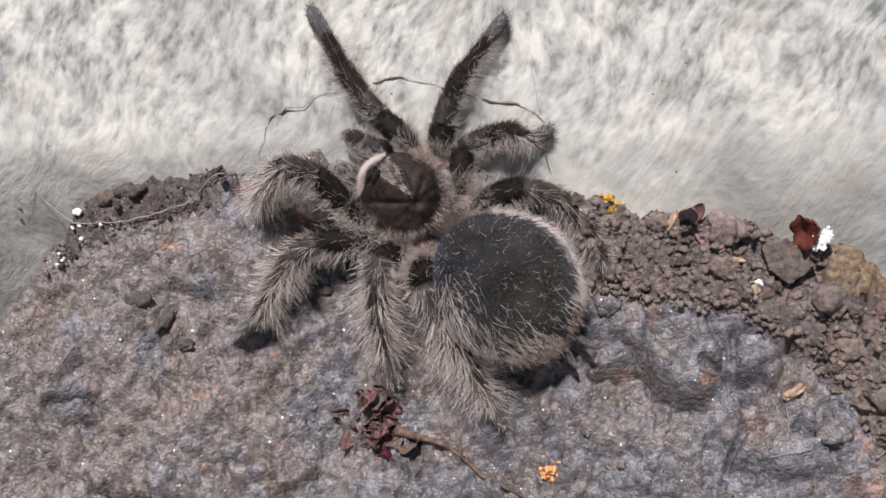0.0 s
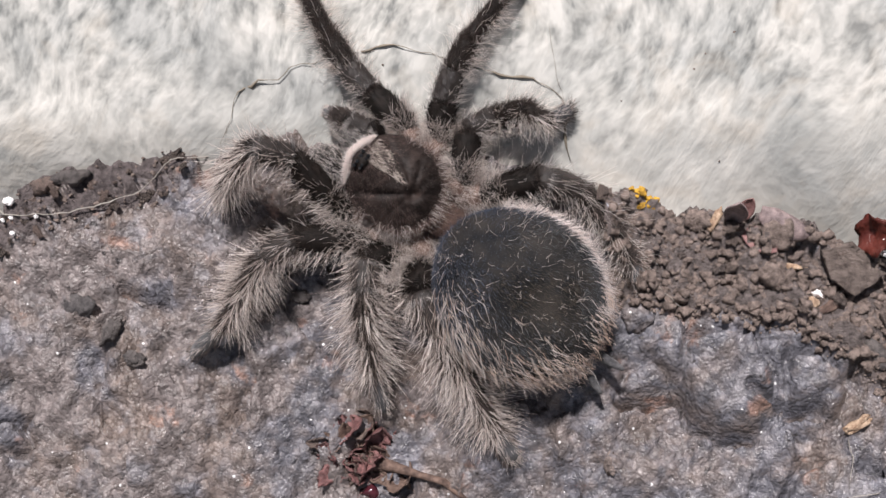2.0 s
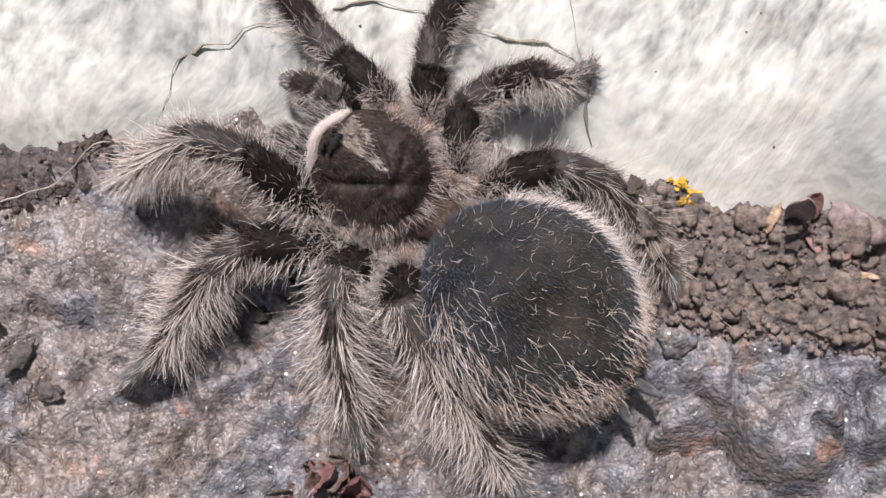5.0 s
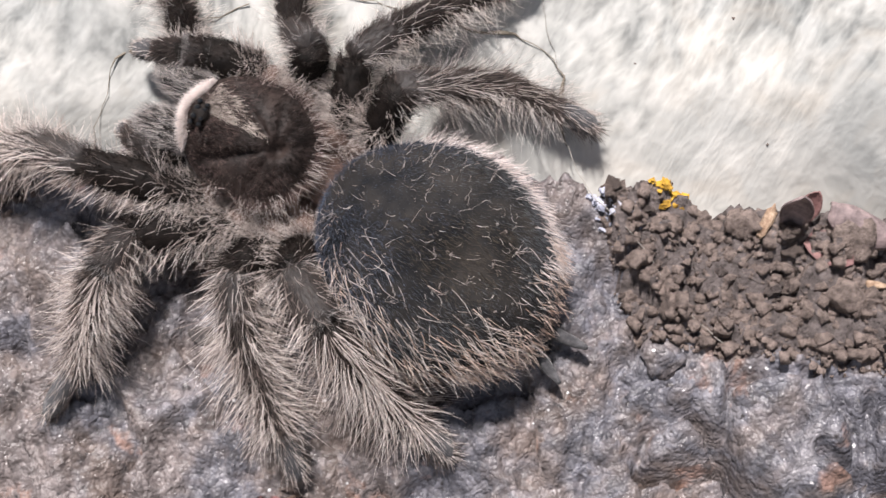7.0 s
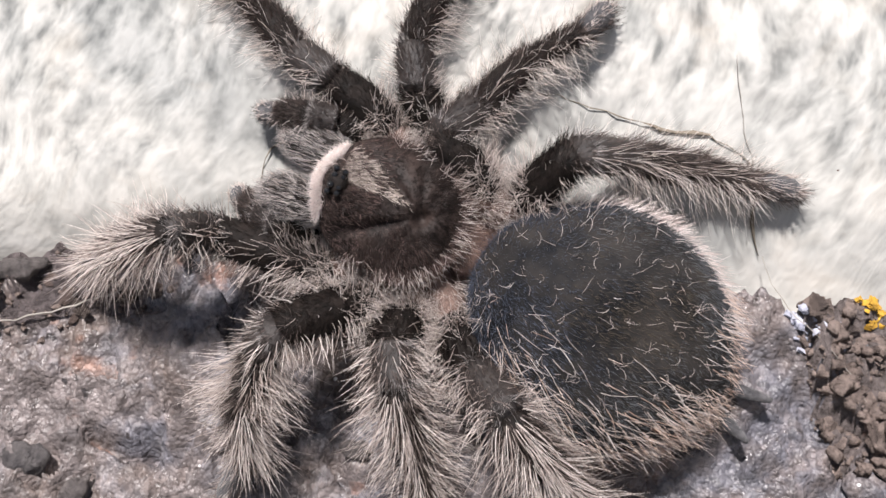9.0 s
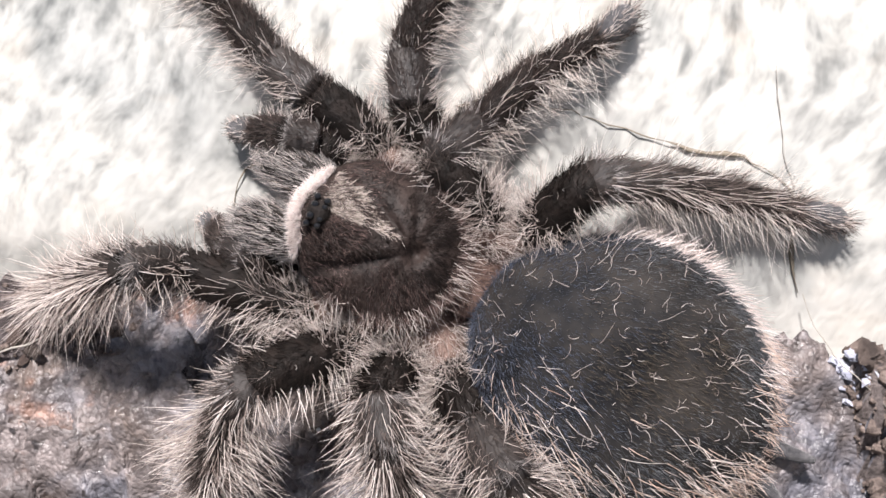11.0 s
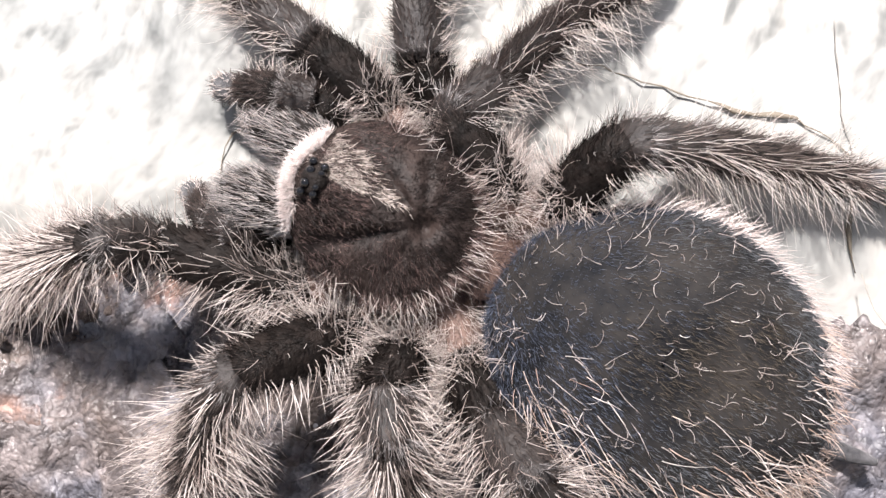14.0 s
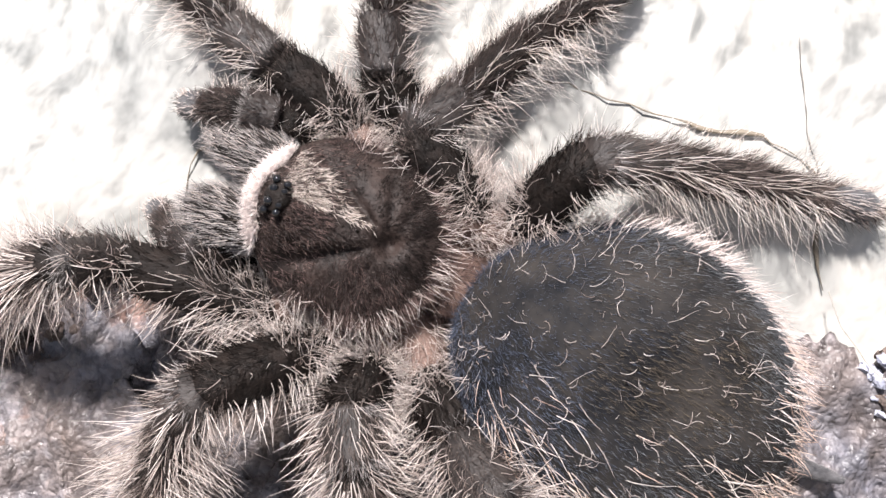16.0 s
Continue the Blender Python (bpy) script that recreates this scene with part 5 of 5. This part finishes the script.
def build_rim_bits():
    rs = np.random.RandomState(63)
    for k in range(26):
        x = rs.uniform(-0.103, -0.070)
        y = float(np.interp(x, EDGE_X, EDGE_Y)) - rs.uniform(0.0005, 0.0065)
        red = k % 3 == 0
        ob = part("bark_flake" if red else "soil_flake", lump((1.0, 0.55, 0.28), 300 + k, 2, 0.9), M_BROWNLEAF if red else M_SLATE, smooth=False)
        size = rs.uniform(0.0010, 0.0024)
        ob.matrix_basis = on_slope(x, y, put_on_rock(x, y) + 0.0005, rs.uniform(-25, 25), rs.uniform(-25, 25), rs.uniform(0, 360))
        ob.scale = (size, size, size)
        tagged(ob, "small reddish bark flake on the back rim" if red else "small dark stone flake on the back rim", "flake", "flakes on the back rim")
    for k in range(9):
        x = rs.uniform(-0.101, -0.088)
        y = float(np.interp(x, EDGE_X, EDGE_Y)) - rs.uniform(0.001, 0.006)
        stone("white_crumb", x, y, (rs.uniform(0.0004, 0.0010),) * 3, 330 + k, "tiny white crumb on the back rim", M_WHITE, "crumb", sink=-0.9)


def build_lichen():
    rs = np.random.RandomState(51)
    for name, cx, cy, n, mat, label, spread in (("yellow_lichen", -0.0043, 0.0221, 36, M_LICHEN, "crusty golden yellow lichen on the rim", 0.0009), ("orange_lichen", -0.0145, -0.0130, 26, M_ORANGE, "small orange lichen patch on rock", 0.0007), ("white_lichen", -0.0089, 0.0212, 150, M_LICHEN_WHITE, "crusty pale bluish white lichen on rock", 0.0016)):
        bm = bmesh.new()
        for k in range(n):
            b2 = chip((1, 0.8, 0.5), 200 + k, 0.28)
            size = rs.uniform(0.0004, 0.0009)
            px_, py_ = cx + rs.normal(0, spread), cy + rs.normal(0, spread * 0.7)
            at = Vector((px_, py_, put_on_rock(px_, py_) + (0.0014 if mat == M_LICHEN else 0.0003)))
            for v in b2.verts:
                v.co = v.co * size + at
            me = bpy.data.meshes.new("lichen")
            b2.to_mesh(me)
            b2.free()
            bm.from_mesh(me)
            bpy.data.meshes.remove(me)
        tagged(part(name, bm, mat, smooth=False), label, "lichen", kind="stuff")


def build_leaves():
    red = tagged(new("red_leaf"), "curled dark red dry leaf with white crust", "leaf")
    red.matrix_basis = pose(0.0268, 0.0168, put_on_rock(0.0268, 0.0168) + 0.0012, 0, 0, -25)
    blade = part("blade", leaf(0.0066, 0.0050, 0.9, 0.6, 0.0005, 3, 0.7), M_REDLEAF, red)
    blade.matrix_basis = pose(-0.0026, 0.0006, 0.0004, 40, -34, 14)
    rs = np.random.RandomState(90)
    bm = bmesh.new()
    for k in range(70):
        u, w = rs.normal(0.0021, 0.0004), rs.normal(0, 0.0009)
        clump(bm, (u + 0.25 * w, w * 0.66, 0.0026 + w * 0.70 + rs.uniform(0, 0.0004)), (rs.uniform(0.0003, 0.0009), rs.uniform(0.0003, 0.0008), 0.0004), 90 + k)
    part("crust", bm, M_WHITE, red, "white powdery crust", False)
    dry_leaf("petal", 0.0076, 0.0196, (0.0062, 0.0030, 0.6, 0.5, 0.0003, 5), M_MAUVE, "upright curled brown petal on soil", "petal", 80, -55)
    dry_leaf("petal", 0.0094, 0.0186, (0.0052, 0.0030, 0.3, 0.5, 0.0003, 6), M_PETAL, "pinkish dry petal lying on soil", "petal", -35, -10)
    dry_leaf("petal", 0.0086, 0.0200, (0.0040, 0.0022, 0.5, 0.5, 0.0003, 8), M_PETAL, "reddish dry petal on soil", "petal", 60, -30)
    dry_leaf("dry_leaf", 0.0112, 0.0196, (0.0078, 0.0040, 0.5, 0.9, 0.0005, 7), M_MAUVE, "rolled brown dry leaf on soil", "leaf", -18, -4, 150, 0.0030)
    for name, x, y, size, seed, turn, mat, label in (
            ("wood_chip", 0.0052, 0.0191, (0.0034, 0.0012, 0.0007), 61, 62, M_STRAW, "small orange wood chip on soil"),
            ("straw_bit", 0.0154, 0.0151, (0.0052, 0.0008, 0.0006), 62, -8, M_STRAW, "thin straw fragment on soil"),
            ("straw_bit", 0.0248, -0.0022, (0.0042, 0.0016, 0.0009), 63, 35, M_STRAW, "pale straw fragment on rock"),
            ("wood_chip", 0.0205, 0.0101, (0.0060, 0.0014, 0.0008), 64, 30, M_STEM, "brown bark splinter on soil"),
            ("wood_chip", 0.0383, 0.0081, (0.0045, 0.0022, 0.0012), 66, 70, M_STEM, "brown bark scrap by the rim")):
        ob = part(name, lump(size, seed, 3, 0.7), mat)
        ob.matrix_basis = on_slope(x, y, put_on_rock(x, y) + (0.0016 if y > 0 else 0.0006), 6, -5, turn)
        tagged(ob, label, "plant scrap")


def build_dried_flower():
    root = new("dried_flower")
    at = (-0.0436, -0.0051)
    z0 = put_on_rock(*at)
    root.matrix_basis = on_slope(at[0], at[1], z0)
    upright = pose(0, 0, 0, -SLOPE)
    tagged(root, "withered crimson flower head on a brown stem", "flower")
    pts = [(0.0015, -0.0012, 0.0016)]
    for x, y in ((-0.0406, -0.0067), (-0.0387, -0.0079), (-0.0348, -0.0092), (-0.0314, -0.0101), (-0.0282, -0.0117), (-0.0257, -0.0134), (-0.0186, -0.0168), (-0.0120, -0.0206)):
        pts.append(upright @ Vector((x - at[0], y - at[1], put_on_rock(x, y) + 0.0007 - z0)))
    part("stem", tube(pts, [0.0010, 0.0011, 0.0008, 0.0005, 0.00055, 0.00035, 0.0004, 0.0003, 0.0002], 8), M_STEM, root, "withered brown stem")
    part("side_stem", tube([(0.0040, -0.0020, 0.0016), (0.0062, -0.0030, 0.0020), (0.0085, -0.0060, 0.0012)], [0.0004, 0.0004, 0.0003], 6), M_STEM, root, "thin forked stem")
    rs = np.random.RandomState(71)
    for k in range(24):
        a = rs.uniform(0, 360)
        p = part("bract", leaf(rs.uniform(0.0034, 0.0066), rs.uniform(0.0020, 0.0040), rs.uniform(0.4, 1.4), rs.uniform(0.2, 0.9), 0.00025, 20 + k, 1.0), (M_CRIMSON, M_STEM, M_CRIMSON, M_BROWNLEAF)[k % 4], root)
        p.matrix_basis = pose(rs.normal(-0.0008, 0.0027), rs.normal(0, 0.0013), rs.uniform(0.0004, 0.0020), rs.uniform(-50, 50), rs.uniform(-25, 15), a)
    for k in range(150):
        if k < 90:
            a, b = rs.uniform(0, 6.28), 0.0046 * rs.rand() ** 0.7
            x0, y0, z1 = b * math.cos(a), b * math.sin(a), rs.uniform(0.0012, 0.0030)
        else:
            u = rs.rand()
            x0, y0 = 0.0015 + 0.0105 * u + rs.normal(0, 0.0006), -0.0012 - 0.0055 * u + rs.normal(0, 0.0006)
            z1 = rs.uniform(0.0006, 0.0018)
        c, long = rs.uniform(0, 6.28), rs.uniform(0.0008, 0.0020)
        part("fibre", tube([(x0, y0, z1), (x0 + long * math.cos(c), y0 + long * math.sin(c), z1 + rs.uniform(-0.0003, 0.0007)), (x0 + 1.9 * long * math.cos(c + 0.5), y0 + 1.9 * long * math.sin(c + 0.5), z1 - rs.uniform(0.0002, 0.0010))], [0.00007, 0.00006, 0.00003], 4), (M_STEM, M_PETAL, M_BROWNLEAF)[k % 3], root)
    pod = part("pod", lump((0.0034, 0.0030, 0.0028), 77, 3, 0.08), M_BERRY, root, "glossy dark red pod")
    pod.location = (0.0012, -0.0051, 0.0012)


def thread(name, points, radius, mat, label, wobble=0.0005, seed=1, knots=()):
    """A silk thread through the points, uneven, with small knots of dirt."""
    rs = np.random.RandomState(seed)
    fine = []
    pts = [Vector(p) for p in points]
    for a, b in zip(pts, pts[1:]):
        n = max(2, int((b - a).length / 0.0011))
        for k in range(n):
            fine.append(a.lerp(b, k / n) + Vector(rs.normal(0, wobble * 0.35, 3)))
    fine.append(pts[-1])
    radii = [radius * rs.uniform(0.6, 1.4) for _ in fine]
    for at, size in knots:
        k = int(at * (len(fine) - 1))
        for d, f in ((-1, 0.55), (0, 1.0), (1, 0.5)):
            if 0 <= k + d < len(fine):
                radii[k + d] = size * f
    tagged(part(name, tube(fine, radii, 5), mat), label, "spider silk")


def by_wall(points):
    """The points, laid against the face of the wall."""
    out = []
    for x, y, z in points:
        k = (y + 0.0003 - float(wall_face(x, z) + wall_relief(np.array(x), np.array(z)))) / 1.21
        out.append((x, y - 0.65 * k, z + 0.76 * k))
    return out


def build_silk():
    thread("silk_thread", by_wall([(-0.0652, 0.0256, 0.0162), (-0.0648, 0.0280, 0.0190), (-0.0632, 0.0303, 0.0219), (-0.0618, 0.0326, 0.0246), (-0.0586, 0.0336, 0.0258), (-0.0558, 0.0338, 0.0261), (-0.0537, 0.0347, 0.0272), (-0.0502, 0.0353, 0.0279), (-0.0474, 0.0360, 0.0287)]),
           0.00005, M_DIRTY_SILK, "dirty silk thread sagging before the wall", 0.0005, 3, ((0.48, 0.0002), (0.55, 0.00028)))
    thread("silk_thread", by_wall([(-0.0440, 0.0362, 0.0290), (-0.0419, 0.0365, 0.0294), (-0.0395, 0.0368, 0.0298), (-0.0365, 0.0363, 0.0291), (-0.0345, 0.0361, 0.0287), (-0.0277, 0.0350, 0.0270), (-0.0243, 0.0344, 0.0262), (-0.0202, 0.0342, 0.0258), (-0.0183, 0.0337, 0.0250), (-0.0162, 0.0327, 0.0236), (-0.0150, 0.0317, 0.0223), (-0.0153, 0.0302, 0.0202), (-0.0152, 0.0285, 0.0180), (-0.0146, 0.0272, 0.0166)]),
           0.00005, M_DIRTY_SILK, "dirty silk thread hanging down to the rim", 0.0003, 4, ((0.06, 0.00016), (0.12, 0.00022), (0.55, 0.00022), (0.60, 0.00026), (0.87, 0.00022), (0.91, 0.00026)))
    thread("silk_thread", by_wall([(-0.0179, 0.0388, 0.0316), (-0.0166, 0.0345, 0.0261), (-0.0157, 0.0325, 0.0234)]), 0.00003, M_SILK, "fine silk thread rising to the wall", 0.0003, 5)
    thread("silk_thread", by_wall([(-0.1111, 0.0248, 0.0152), (-0.1069, 0.0253, 0.0158), (-0.1053, 0.0237, 0.0136)]) + [(x, y, put_on_rock(x, y) + 0.0016) for x, y in ((-0.0978, 0.0204), (-0.0916, 0.0202), (-0.0854, 0.0215), (-0.0775, 0.0244), (-0.0725, 0.0267), (-0.0670, 0.0285))],
           0.00009, M_SILK, "pale silk strand across the back rim", 0.0003, 6)
    thread("silk_thread", [(-0.0146, 0.0272, 0.0166), (-0.0136, 0.0250, 0.0152)] + [(x, y, put_on_rock(x, y) + 0.0012) for x, y in ((-0.0118, 0.0208), (-0.0092, 0.0183), (-0.0066, 0.0162), (-0.0031, 0.0135), (0.0020, 0.0090))], 0.00004, M_SILK, "fine pale silk thread across the rock", 0.0002, 7)
    thread("silk_thread", [(0.0232, -0.0104, put_on_rock(0.0232, -0.0104) + 0.0006), (0.0237, -0.0066, put_on_rock(0.0237, -0.0066) + 0.0016), (0.0236, -0.0036, put_on_rock(0.0236, -0.0036) + 0.0006)], 0.00005, M_SILK, "fine pale silk thread on rock", 0.0002, 8)
    thread("silk_thread", [(0.0202, -0.0119, put_on_rock(0.0202, -0.0119) + 0.0005), (0.0254, -0.0112, put_on_rock(0.0254, -0.0112) + 0.0010), (0.0299, -0.0097, put_on_rock(0.0299, -0.0097) + 0.0005)], 0.00005, M_SILK, "fine pale silk thread on rock", 0.0004, 9)
    rs = np.random.RandomState(91)
    spots = [(0.0072, 0.0291, 0.0005), (0.0035, 0.0268, 0.0003), (0.0020, 0.0251, 0.0004), (-0.0645, 0.0279, 0.0008), (-0.0640, 0.0272, 0.0005), (-0.0410, 0.0259, 0.0004), (0.0062, 0.0141, 0.0003), (-0.0680, 0.0256, 0.0003), (-0.0077, 0.0216, 0.0003), (-0.1110, 0.0067, 0.0010), (-0.1118, 0.0040, 0.0007), (-0.0672, 0.0265, 0.0003)]
    for k, (x, z, s) in enumerate(spots):
        ob = part("dirt_speck", lump((s, s * 0.7, s * 1.1), 130 + k, 1, 0.5), M_SOIL)
        ob.location = (x, float(wall_face(x, z + 0.0008)), z + 0.0008)
        tagged(ob, "tiny dark speck of dirt on the wall", "dirt speck", "specks on the wall")


build_soil()
build_stones()
build_slab()
build_rim_bits()
build_leaves()
build_dried_flower()
build_lichen()
build_silk()
build_clods()
build_crumbs()


def between(rows, t):
    """The row's values at a time, gliding smoothly from row to row."""
    times = [r[0] for r in rows]
    vals = np.array([flat_row(r) for r in rows], float)
    if t <= times[0]:
        return vals[0]
    if t >= times[-1]:
        return vals[-1]
    k = max(i for i in range(len(times)) if times[i] <= t)
    h = times[k + 1] - times[k]
    u = (t - times[k]) / h

    def slope(i):
        if i == 0 or i == len(times) - 1:
            return np.zeros(vals.shape[1])
        d0 = (vals[i] - vals[i - 1]) / (times[i] - times[i - 1])
        d1 = (vals[i + 1] - vals[i]) / (times[i + 1] - times[i])
        return np.where(d0 * d1 > 0, np.sign(d0) * np.minimum(np.abs(d0), np.abs(d1)), 0)

    m0, m1 = slope(k) * h, slope(k + 1) * h
    return (2 * u ** 3 - 3 * u ** 2 + 1) * vals[k] + (u ** 3 - 2 * u ** 2 + u) * m0 + (3 * u ** 2 - 2 * u ** 3) * vals[k + 1] + (u ** 3 - u ** 2) * m1


def flat_row(row):
    out = []
    for v in row[1:]:
        out += list(v) if hasattr(v, "__len__") else [v]
    return out


def turned(m):
    return m.to_quaternion().to_matrix().to_4x4()


def spider_pose(t):
    """The poses of all the tarantula's parts in the world at a time."""
    t = max(t, HOLD) if t > HOLD else 0.0
    when = t if t > HOLD else BODY[0][0]
    b = between(BODY, when)
    front = on_slope(b[0], b[1], b[2], 0, FRONT_PITCH, b[3])
    out = {"root": on_slope(b[0], b[1], b[2] - 0.008, 0, 0, b[3]), "front": front, "abdomen": on_slope(b[4], b[5], b[6], 0, ABDOMEN_PITCH, b[7])}

    def chain(key, start, angles, lengths):
        """Joints one after the other, each with its heading and rise, in the space in which the start is given."""
        m = start
        for j, length in enumerate(lengths):
            p = m.translation
            m = Matrix.Translation(p) @ turned(start) @ pose(0, 0, 0, 0, -angles[2 * j + 1], angles[2 * j])
            out[(*key, j)] = m
            m = m @ pose(length * 0.001, 0, 0)

    for k, (lengths, rows) in enumerate(LEGS):
        hip = front @ Vector(HIPS[k] if k < 4 else RIGHT_HIPS[k - 4])
        chain((k,), pose(*hip), between(rows, when), lengths)
    for s, rows in enumerate(PALPS):
        hx, hy, hz = PALP_HIP
        chain(("palp", s), front @ pose(hx, hy if s == 0 else -hy, hz), between(rows, when), PALP_LENGTHS)
    return out


def motions():
    times = [0.0, 2.1, HOLD] + [round(HOLD + 0.1 * k, 2) for k in range(1, round((9.0 - HOLD) / 0.1) + 1)] + [12.5, 16.0]
    states = [(t, spider_pose(t)) for t in times]
    walk(TARANTULA, [(t, s["root"]) for t, s in states])
    for key, ob in PARTS.items():
        key = key if isinstance(key, (str, tuple)) else (key,)
        walk(ob, [(t, s["root"].inverted() @ s[key]) for t, s in states])


motions()
